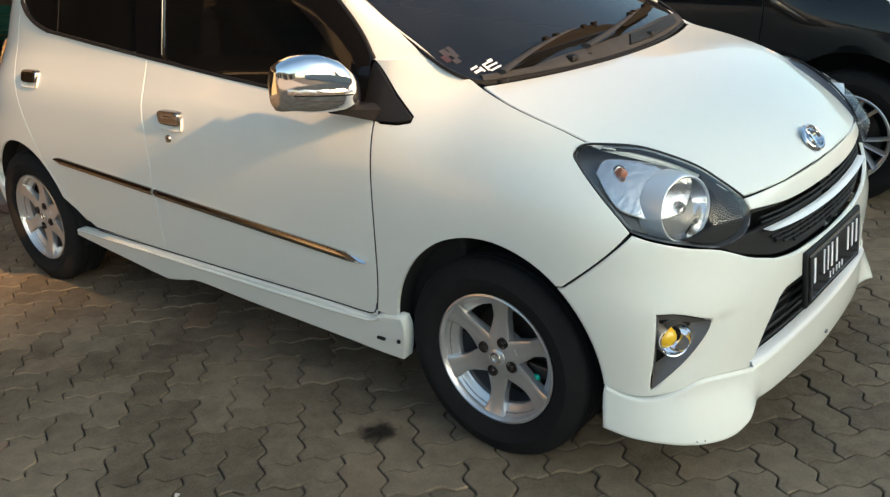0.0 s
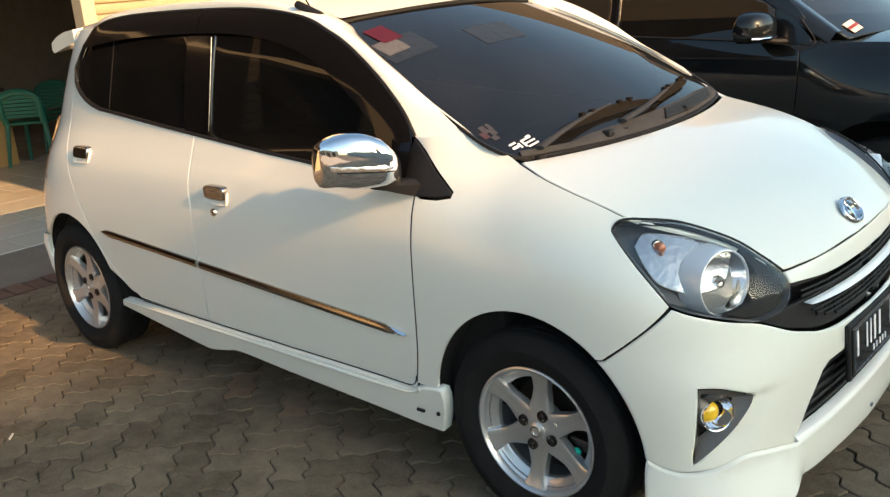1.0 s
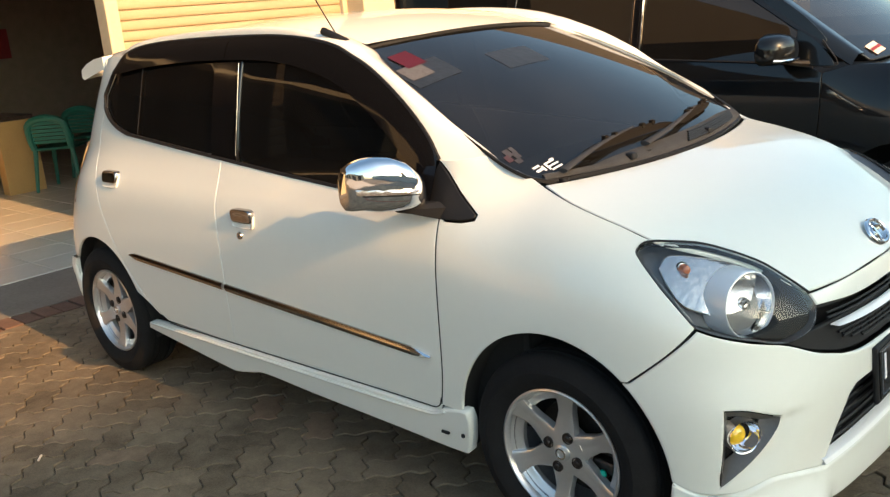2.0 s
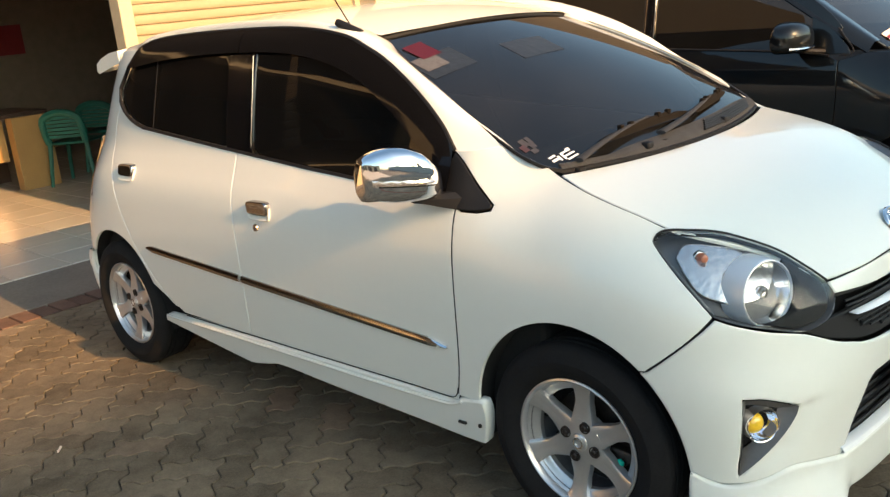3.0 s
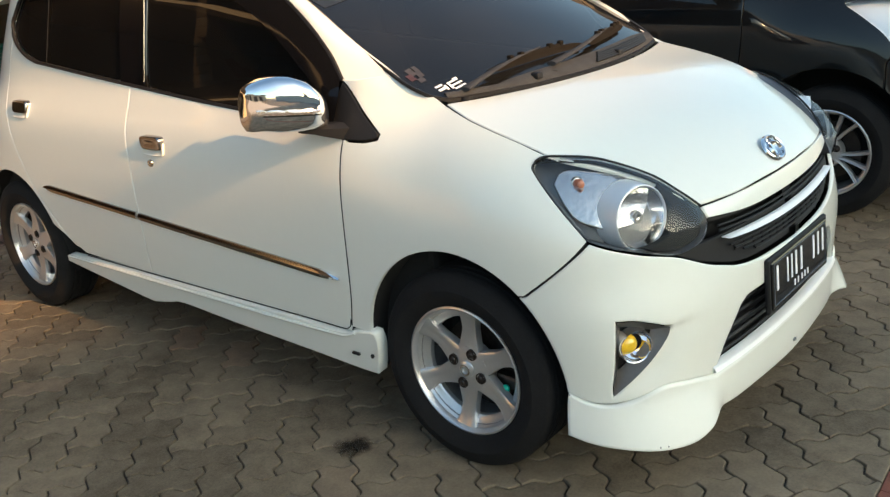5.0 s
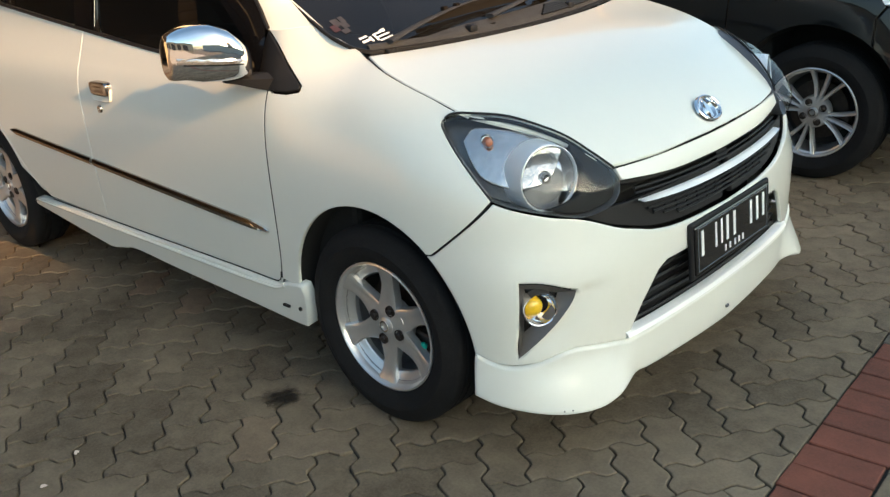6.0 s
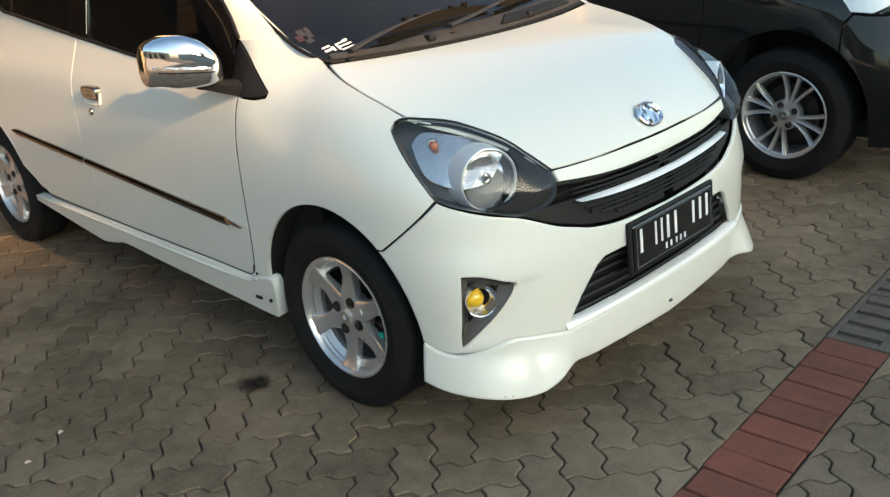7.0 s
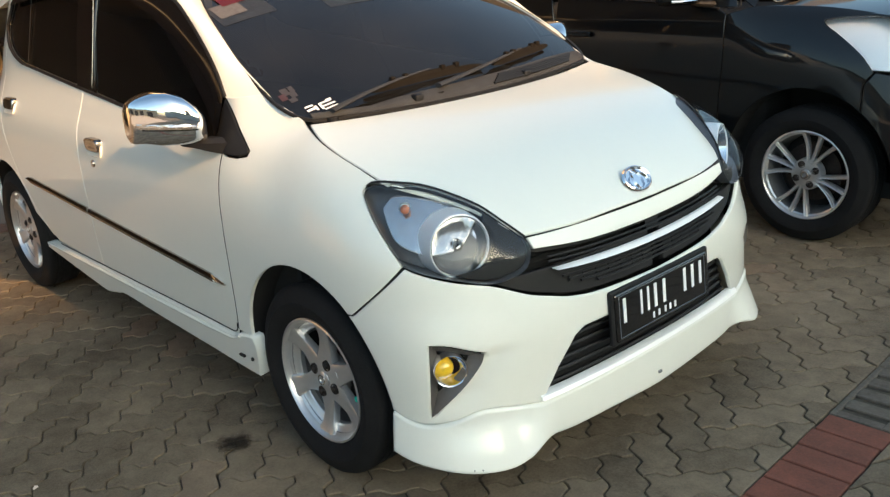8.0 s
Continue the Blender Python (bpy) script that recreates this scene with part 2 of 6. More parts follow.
def box(x0, y0, z0, x1, y1, z1, bevel=0.0, bm=None, turn=None, seg=2):
    bm = bm or bmesh.new()
    m = Matrix.Translation(((x0 + x1) / 2, (y0 + y1) / 2, (z0 + z1) / 2)) @ Matrix.Diagonal((x1 - x0, y1 - y0, z1 - z0, 1))
    r = bmesh.ops.create_cube(bm, size=1, matrix=(turn or Matrix()) @ m)
    if bevel:
        es = list({e for v in r["verts"] for e in v.link_edges})
        bmesh.ops.bevel(bm, geom=es, offset=bevel, segments=seg, affect="EDGES", profile=0.5)
    return bm


def tube(points, radius, sides=8, bm=None, closed=False, flat=1.0):
    """A rod along points; radius is a number or one number a point."""
    bm = bm or bmesh.new()
    pts = [Vector(p) for p in points]
    rings = []
    for i, p in enumerate(pts):
        a = pts[i - 1] if (i or closed) else p
        b = pts[(i + 1) % len(pts)] if (i + 1 < len(pts) or closed) else p
        d = (b - a).normalized()
        side = d.cross(Vector((0, 0, 1)))
        side = side.normalized() if side.length > 1e-4 else Vector((1, 0, 0))
        up = side.cross(d)
        r = radius[i] if isinstance(radius, (list, tuple)) else radius
        rings.append([bm.verts.new(p + r * (math.cos(2 * math.pi * k / sides) * side + flat * math.sin(2 * math.pi * k / sides) * up)) for k in range(sides)])
    n = len(rings)
    for i in range(n if closed else n - 1):
        for k in range(sides):
            bm.faces.new((rings[i][k], rings[i][(k + 1) % sides], rings[(i + 1) % n][(k + 1) % sides], rings[(i + 1) % n][k]))
    if not closed:
        bm.faces.new(rings[0])
        bm.faces.new(rings[-1])
    return bm


def lathe(profile, steps=48, bm=None, axis_y=True):
    """Turns (radius, offset) pairs about the y axis; offset runs towards -y."""
    bm = bm or bmesh.new()
    rings = []
    for r, o in profile:
        if r < 1e-5:
            rings.append([bm.verts.new((0, -o, 0))])
        else:
            rings.append([bm.verts.new((r * math.cos(2 * math.pi * k / steps), -o, r * math.sin(2 * math.pi * k / steps))) for k in range(steps)])
    for a, b in zip(rings, rings[1:]):
        for k in range(steps):
            q = [a[k % len(a)], a[(k + 1) % len(a)], b[(k + 1) % len(b)], b[k % len(b)]]
            q = list(dict.fromkeys(q))
            if len(q) > 2:
                bm.faces.new(q)
    return bm


def loft(rows, bm=None, closed=False):
    bm = bm or bmesh.new()
    grid = [[bm.verts.new(p) for p in row] for row in rows]
    for a, b in zip(grid, grid[1:]):
        m = len(a)
        for k in range(m if closed else m - 1):
            bm.faces.new((a[k], a[(k + 1) % m], b[(k + 1) % m], b[k]))
    return bm


def ellipsoid(centre, size, bm=None, u=16, v=10):
    bm = bm or bmesh.new()
    bmesh.ops.create_uvsphere(bm, u_segments=u, v_segments=v, radius=1, matrix=Matrix.Translation(centre) @ Matrix.Diagonal((*size, 1)))
    return bm


def curve(points, steps=6):
    """A smooth line through the points, as a list."""
    p = [Vector(q) for q in points]
    p = [2 * p[0] - p[1]] + p + [2 * p[-1] - p[-2]]
    out = []
    for i in range(1, len(p) - 2):
        for k in range(steps):
            s = k / steps
            out.append(0.5 * (2 * p[i] + (p[i + 1] - p[i - 1]) * s + (2 * p[i - 1] - 5 * p[i] + 4 * p[i + 1] - p[i + 2]) * s * s + (3 * p[i] - p[i - 1] - 3 * p[i + 1] + p[i + 2]) * s ** 3))
    return out + [p[-2]]


def joined(*runs):
    """One closed outline out of several runs of 2D points, dropping doubled points."""
    out = []
    for run in runs:
        for q in run:
            q = Vector((q[0], q[1]))
            if not out or (q - out[-1]).length > 0.0015:
                out.append(q)
    if (out[0] - out[-1]).length < 0.0015:
        out.pop()
    return out


def resampled(outline, step):
    out = []
    n = len(outline)
    for i in range(n):
        a, b = outline[i], outline[(i + 1) % n]
        k = max(1, int((b - a).length / step))
        out += [a.lerp(b, j / k) for j in range(k)]
    return out


def inset(outline, d):
    n = len(outline)
    area = sum(outline[i].x * outline[(i + 1) % n].y - outline[(i + 1) % n].x * outline[i].y for i in range(n))
    s = 1 if area > 0 else -1
    out = []
    for i in range(n):
        a, b, c = outline[i - 1], outline[i], outline[(i + 1) % n]
        e, f = (b - a).normalized(), (c - b).normalized()
        na, nb = Vector((-e.y, e.x)) * s, Vector((-f.y, f.x)) * s
        m = na + nb
        m = m / max(0.4, m.dot(na)) if m.length > 1e-3 else na
        out.append(b + m * d)
    return out


def inside(q, outline):
    hit, n = False, len(outline)
    for i in range(n):
        a, b = outline[i], outline[(i + 1) % n]
        if (a.y > q[1]) != (b.y > q[1]) and q[0] < (b.x - a.x) * (q[1] - a.y) / (b.y - a.y) + a.x:
            hit = not hit
    return hit


def filled(outline, step, holes=()):
    """Triangles of a 2D outline with holes, with points spread inside it."""
    pts, edges = [], []
    for loop in (outline, *holes):
        k, n = len(pts), len(loop)
        pts += list(loop)
        edges += [(k + i, k + (i + 1) % n) for i in range(n)]
    xs, ys = [p.x for p in outline], [p.y for p in outline]
    guard = [inset(outline, step * 0.45)] + [inset(h, -step * 0.45) for h in holes]
    row, y = 0, min(ys)
    while y < max(ys):
        x = min(xs) + (row % 2) * step / 2
        while x < max(xs):
            if inside((x, y), guard[0]) and inside((x, y), outline) and not any(inside((x, y), h) for h in guard[1:]):
                pts.append(Vector((x, y)))
            x += step
        row, y = row + 1, y + step * 0.87
    verts, _, faces, *_ = geometry.delaunay_2d_cdt(pts, edges, [], 0, 1e-5)
    keep = []
    for f in faces:
        c = sum((verts[i] for i in f), Vector((0, 0))) / len(f)
        if inside(c, outline) and not any(inside(c, h) for h in holes):
            keep.append(list(f))
    return verts, keep


def panel(name, outline, lift, mat, parent, label="", gap=0.002, deep=0.012, step=0.03, holes=(), edge=0.003, mirror=False, off=0.0):
    """A sheet on a curved surface: rounded rim, side walls, smooth normals. lift(u, v) gives the place."""
    def at(q, d=0.0):
        h = 0.004
        p = Vector(lift(q[0], q[1]))
        a, b = Vector(lift(q[0] + h, q[1])), Vector(lift(q[0], q[1] + h))
        nrm = (a - p).cross(b - p)
        nrm = nrm.normalized() if nrm.length > 1e-12 else Vector((0, 0, 1))
        return p, nrm
    rims = [resampled(outline, step * 0.8)] + [resampled(h, step * 0.5) for h in holes]
    outer = [inset(r, gap if i == 0 else -gap) for i, r in enumerate(rims)]
    main = [inset(r, gap + edge if i == 0 else -gap - edge) for i, r in enumerate(rims)]
    flat, tris = filled(main[0], step, main[1:])
    base = [at(q) for q in flat]
    mid = sum((p for p, _ in base), Vector()) / len(base)
    want = mid - Vector((parent_centre(mid)))
    sign = 1 if sum(n.dot(want) for _, n in base) > 0 else -1
    verts = [p + n * sign * off for p, n in base]
    norms = [n * sign for _, n in base]
    faces = [f if sign > 0 else f[::-1] for f in tris]
    where = {}
    for i, q in enumerate(flat):
        where[(round(q.x, 4), round(q.y, 4))] = i
    for r_out, r_in in zip(outer, main):
        n = len(r_in)
        a = []
        for q in r_in:
            k = (round(q.x, 4), round(q.y, 4))
            if k not in where:
                p, nn = at(q)
                where[k] = len(verts)
                verts.append(p + nn * sign * off)
                norms.append(nn * sign)
            a.append(where[k])
        b, c = [], []
        for q, qi in zip(r_out, r_in):
            p, nn = at(q)
            pi, _ = at(qi)
            away = (p - pi).normalized() if (p - pi).length > 1e-7 else nn
            nn = nn * sign
            b.append(len(verts))
            verts.append(p + nn * (off - 0.35 * edge))
            norms.append((nn * 0.75 + away * 0.65).normalized())
            c.append(len(verts))
            verts.append(p + nn * (off - deep))
            norms.append(away)
        for i in range(n):
            j = (i + 1) % n
            for lo, hi in ((a, b), (b, c)):
                f = [lo[i], lo[j], hi[j], hi[i]]
                fn = (verts[f[1]] - verts[f[0]]).cross(verts[f[3]] - verts[f[0]])
                if fn.dot(norms[hi[i]]) < 0:
                    f = f[::-1]
                if len(set(f)) == 4:
                    faces.append(f)
    if mirror:
        verts = [Vector((v.x, -v.y, v.z)) for v in verts]
        norms = [Vector((v.x, -v.y, v.z)) for v in norms]
        faces = [f[::-1] for f in faces]
    mesh = bpy.data.meshes.new(name)
    mesh.from_pydata([tuple(v) for v in verts], [], faces)
    mesh.polygons.foreach_set("use_smooth", [True] * len(mesh.polygons))
    mesh.materials.append(mat)
    mesh.validate()
    mesh.normals_split_custom_set_from_vertices([tuple(v) for v in norms])
    ob = new(name, mesh)
    ob.parent = parent
    return tagged(ob, label)


def parent_centre(p):
    """A point deep inside the car body that p belongs to."""
    return (min(0.9, max(-0.9, p.x)), 2.6 if p.y > 1.4 else 0.0, 0.5)


def bothways(make):
    for flip in (False, True):
        make(flip)

# ---- body surfaces of the cars ----
def ramp(table, v):
    """Smooth value of a small table of (position, value) pairs."""
    if v <= table[0][0]:
        return table[0][1]
    if v >= table[-1][0]:
        return table[-1][1]
    k = 0
    while table[k + 1][0] < v:
        k += 1
    (x0, y0), (x1, y1) = table[k], table[k + 1]
    h = x1 - x0
    d = (y1 - y0) / h
    m0 = d if k == 0 else ((y0 - table[k - 1][1]) / (x0 - table[k - 1][0]) + d) / 2
    m1 = d if k + 2 == len(table) else (d + (table[k + 2][1] - y1) / (table[k + 2][0] - x1)) / 2
    s = (v - x0) / h
    return y0 * (1 + 2 * s) * (1 - s) ** 2 + m0 * h * s * (1 - s) ** 2 + y1 * s * s * (3 - 2 * s) + m1 * h * s * s * (s - 1)


class Skin:
    """A car body as a stack of rounded outlines, with the x axis along the car and y across it."""

    def __init__(self, door, fender, nose, corner, tail, front=1.0, rear=-0.8, blend=0.85, axis=0.6, middle=0.0):
        self.door, self.fender, self.nose, self.corner, self.tail = door, fender, nose, corner, tail
        self.front, self.rear, self.blend, self.axis, self.middle = front, rear, blend, axis, middle

    def half(self, x, z):
        s = min(1, max(0, (x - self.blend) / 0.3))
        s = s * s * (3 - 2 * s)
        return ramp(self.door, z) * (1 - s) + (ramp(self.fender, z) * s if s else 0)

    def side(self, x, z):
        """Half the width at x, z."""
        w = self.half(x, z)
        y = w
        for _ in range(5):
            if x > self.front:
                n = ramp(self.corner, z)
                u = min(0.9999, (x - self.front) / max(0.05, ramp(self.nose, z) - 0.14 * y * y - self.front))
                y = 0.5 * y + 0.5 * w * (1 - u ** n) ** (1 / n)
            elif x < self.rear:
                u = min(0.9999, (self.rear - x) / (self.rear - ramp(self.tail, z) - 0.12 * y * y))
                n = ramp([(.3, 9), (.6, 7), (.9, 5), (1.2, 4.5)], z)
                y = 0.5 * y + 0.5 * w * (1 - u ** n) ** (1 / n)
        return y

    def level(self, x, y, z):
        v = y / self.half(x, z)
        if x > self.front:
            n = ramp(self.corner, z)
            return ((x - self.front) / max(0.05, ramp(self.nose, z) - 0.14 * y * y - self.front)) ** n + v ** n
        return v ** 4.5

    def on_side(self, x, z):
        return (x, self.middle - self.side(x, z), z)

    def on_nose(self, a, z):
        """The place at the angle a (in units of 1.1 m of arc) from straight ahead."""
        c, s = math.cos(a / 1.1), math.sin(abs(a) / 1.1)
        lo, hi = 0.0, 2.2
        for _ in range(22):
            m = (lo + hi) / 2
            if self.level(self.axis + m * c, m * s, z) < 1:
                lo = m
            else:
                hi = m
        return (self.axis + lo * c, self.middle - math.copysign(lo * s, a), z)

    def turn(self, x, y):
        """The angle of a place x, y (y is the distance from the middle) for on_nose."""
        return 1.1 * math.atan2(y, x - self.axis)


HATCH = Skin(
    door=[(.10, .735), (.20, .755), (.32, .775), (.45, .788), (.60, .795), (.72, .797), (.80, .793), (.88, .776), (.95, .745), (1.02, .716), (1.10, .700), (1.25, .668), (1.38, .630), (1.44, .600), (1.49, .52)],
    fender=[(.10, .745), (.20, .765), (.33, .782), (.45, .792), (.56, .797), (.70, .797), (.80, .782), (.88, .750), (.93, .720), (.97, .682), (1.01, .632), (1.04, .618), (1.07, .59), (1.09, .56), (1.2, .3)],
    nose=[(.10, 1.845), (.22, 1.862), (.33, 1.862), (.53, 1.868), (.65, 1.848), (.75, 1.815), (.80, 1.782), (.85, 1.735), (.90, 1.675), (.95, 1.60), (1.0, 1.52), (1.1, 1.35)],
    corner=[(.10, 6.5), (.33, 6.5), (.51, 6.0), (.60, 5.2), (.71, 5.0), (.80, 4.4), (.88, 3.8), (.95, 3.5)],
    tail=[(.10, -1.66), (.30, -1.70), (.53, -1.72), (.80, -1.67), (1.0, -1.61), (1.2, -1.52), (1.35, -1.44), (1.5, -1.38)])
HOOD_MID = [(1.0, 1.035), (1.12, 1.018), (1.22, 1.0), (1.4, .965), (1.55, .92), (1.68, .862), (1.76, .812), (1.81, .770), (1.85, .72)]
HOOD_DROP = [(1.0, .02), (1.12, .03), (1.4, .09), (1.49, .12), (1.65, .17), (1.78, .25), (1.85, .28)]


def hood_at(x, y):
    return (x, y, ramp(HOOD_MID, x) - ramp(HOOD_DROP, x) * y * y)


def screen_at(x, y):
    xb, xt = 1.215 - .24 * y * y, .41 - .21 * y * y
    f = (xb - x) / (xb - xt)
    zb, zt = 1.0 + .02 * y * y, 1.415 - .10 * y * y
    return (x, y, zb + (zt - zb) * f + .12 * f * (1 - f))


def roof_at(x, y):
    return (x, y, ramp([(-1.5, 1.405), (-1.2, 1.455), (-.8, 1.49), (-.3, 1.505), (.1, 1.483), (.35, 1.432), (.45, 1.40)], x) - .13 * y * y)


# ---- wheels ----
def wheel(name, label, centre, radius, rim, width, spokes, twin, outer=-1):
    """An alloy wheel; its outer face looks towards -y where outer is -1."""
    ob = thing(name, label, "wheel")
    wheel_parts(ob, radius, rim, width, spokes, twin)
    ob.matrix_basis = Matrix.Translation(centre) @ Matrix.Rotation(0 if outer < 0 else math.pi, 4, "Z")
    return ob


def wheel_parts(ob, radius, rim, width, spokes, twin):
    h = width / 2
    w = radius - rim
    prof = [(rim - .004, -h * .8), (rim + .3 * w, -h), (radius - .014, -h * .92), (radius, -h * .72)]
    for k in range(-2, 3):
        o = k * h * .29
        prof += [(radius, o - .012), (radius - .006, o - .009), (radius - .006, o - .004), (radius, o - .001)] if k else [(radius, 0)]
    prof += [(radius, h * .72), (radius - .006, h * .84), (radius - .018, h * .93), (radius - .45 * w, h * 1.03), (radius - .47 * w, h * 1.05), (radius - .62 * w, h * 1.04), (rim + .012, h * .90), (rim + .003, h * .80), (rim - .006, h * .78)]
    part("tyre", lathe(prof, 64), RUBBER, ob, "black rubber tyre", smooth=True, sharp=40)
    face = h * .80
    part("rim", lathe([(rim + .001, face - .010), (rim + .002, face + .004), (rim - .003, face + .006), (rim - .008, face + .001), (rim - .011, face - .014), (rim - .018, face - .020)], 64), ALLOY, ob, "silver alloy rim", smooth=True)
    if not twin:
        part("rim_step", lathe([(rim - .0175, face - .021), (rim - .022, face - .027), (rim - .034, face - .030), (rim - .040, face - .036), (rim - .041, face - .050), (rim - .030, face - .056)], 64), ALLOY, ob, smooth=True, sharp=40)
    # Barrel, disc and backing carry dark colours for the shade behind the spokes.
    part("rim_barrel", lathe([(rim - .018, face - .020), (rim - .030, face - .055), (rim - .035, -h * .7), (rim + .002, -h * .8)], 48), BARREL, ob, smooth=True)
    hub = .070 if twin else .066
    part("brake_disc", lathe([(0, face - .085), (rim * .66, face - .085), (rim * .66, face - .10), (0, face - .10)], 40), STEEL, ob, "brake disc darkened for the shade behind the spokes", smooth=True)
    part("wheel_back_shade", lathe([(0, -h * .5), (rim - .03, -h * .5)], 32), LINER, ob)
    bm = lathe([(0, face - .0135), (hub * .45, face - .0140), (hub * .60, face - .0165), (hub, face - .0195), (hub * 1.06, face - .026), (hub * 1.08, face - .06)], 48)
    part("hub", bm, ALLOY, ob, smooth=True)
    bm = lathe([(0, face - .006), (.020, face - .007), (.026, face - .011), (.027, face - .02)], 24)
    part("centre_cap", bm, BARREL if twin else ALLOY, ob, "round centre cap with raised emblem shape", smooth=True)
    part("emblem", lathe([(.012, face - .0062), (.012, face - .004), (.017, face - .004), (.017, face - .0066)], 24), CHROME, ob)
    for k in range(spokes):
        a = radians(71 + 90 * (k // 3) + 24 * (k % 3 - 1)) if twin else 2 * math.pi * k / spokes + math.pi / 2
        rows = []
        for s in range(9):
            f = s / 8
            r = .0525 + f * (rim - .0585)
            dep = face - .016 - .006 * math.sin(f * math.pi) + .012 * f ** 3
            if twin:
                wd, sk = .0072 + .004 * f, -.010 * (k % 3 - 1) * (1 - f) - .006 * (k % 3 - 1) * math.sin(f * math.pi)
            else:
                wd, sk = .0225 + .008 * f ** 2 + (.012 * max(0, f - .8) * 5) + .032 * max(0, .5 - f), 0.0
            th = .026
            ring = [(-1.0, .55), (-.92, .12), (-.62, -.01), (-.2, .10), (.2, .10), (.62, -.01), (.92, .12), (1.0, .55), (.95, 1.0), (-.95, 1.0)]
            rows.append([(r * math.cos(a) - (q * wd + sk) * math.sin(a), -(dep - d * th), r * math.sin(a) + (q * wd + sk) * math.cos(a)) for q, d in ring])
        part("spoke", loft(rows, closed=True), ALLOY, ob, smooth=True, sharp=50)
    for k in range(4):
        a = math.pi / 2 * k + (radians(26) if twin else 1.28)
        c = Matrix.Translation((.050 * math.cos(a), 0, .050 * math.sin(a)))
        bm = lathe([(0, face - .008), (.006, face - .008), (.0095, face - .011), (.0095, face - .0165), (.0135, face - .0168), (.0145, face - .013), (.0165, face - .013), (.0175, face - .03)], 14)
        bmesh.ops.transform(bm, matrix=c, verts=bm.verts)
        part("lug_nut", bm, STEEL, ob, smooth=True)
    bm = box(-.035, -(face - .055), -.02, .035, -(face - .10), .02, .008)
    bmesh.ops.transform(bm, matrix=Matrix.Translation((rim * .56, 0, -rim * .12)), verts=bm.verts)
    part("brake_caliper", bm, STEEL, ob)
    bm = ellipsoid((rim * .58, -(face - .048), -rim * .20), (.012, .008, .012))
    part("caliper_bolt", bm, GREEN_PAINT if not twin else STEEL, ob)

# ---- the white hatchback ----
def side_run(points, steps=6):
    return curve(points, steps)


def nose_run(points, skin, steps=6):
    """Points (x, y, z) on the nose as a smooth run for on_nose."""
    return curve([(skin.turn(x, y), z) for x, y, z in points], steps)


def arc(cx, cz, rx, rz, a0, a1, n=20):
    return [(cx + rx * math.cos(radians(a0 + (a1 - a0) * k / n)), cz + rz * math.sin(radians(a0 + (a1 - a0) * k / n))) for k in range(n + 1)]


DOOR_FRAME = [(.82, 1.074), (.764, 1.146), (.664, 1.232), (.532, 1.317), (.42, 1.367), (.287, 1.411), (.046, 1.441), (-.303, 1.451), (-.765, 1.446), (-.978, 1.416), (-1.08, 1.345)]
BELT = [(.837, .925), (.442, .968), (.118, .992), (-.265, 1.025), (-.566, 1.053), (-.935, 1.090)]


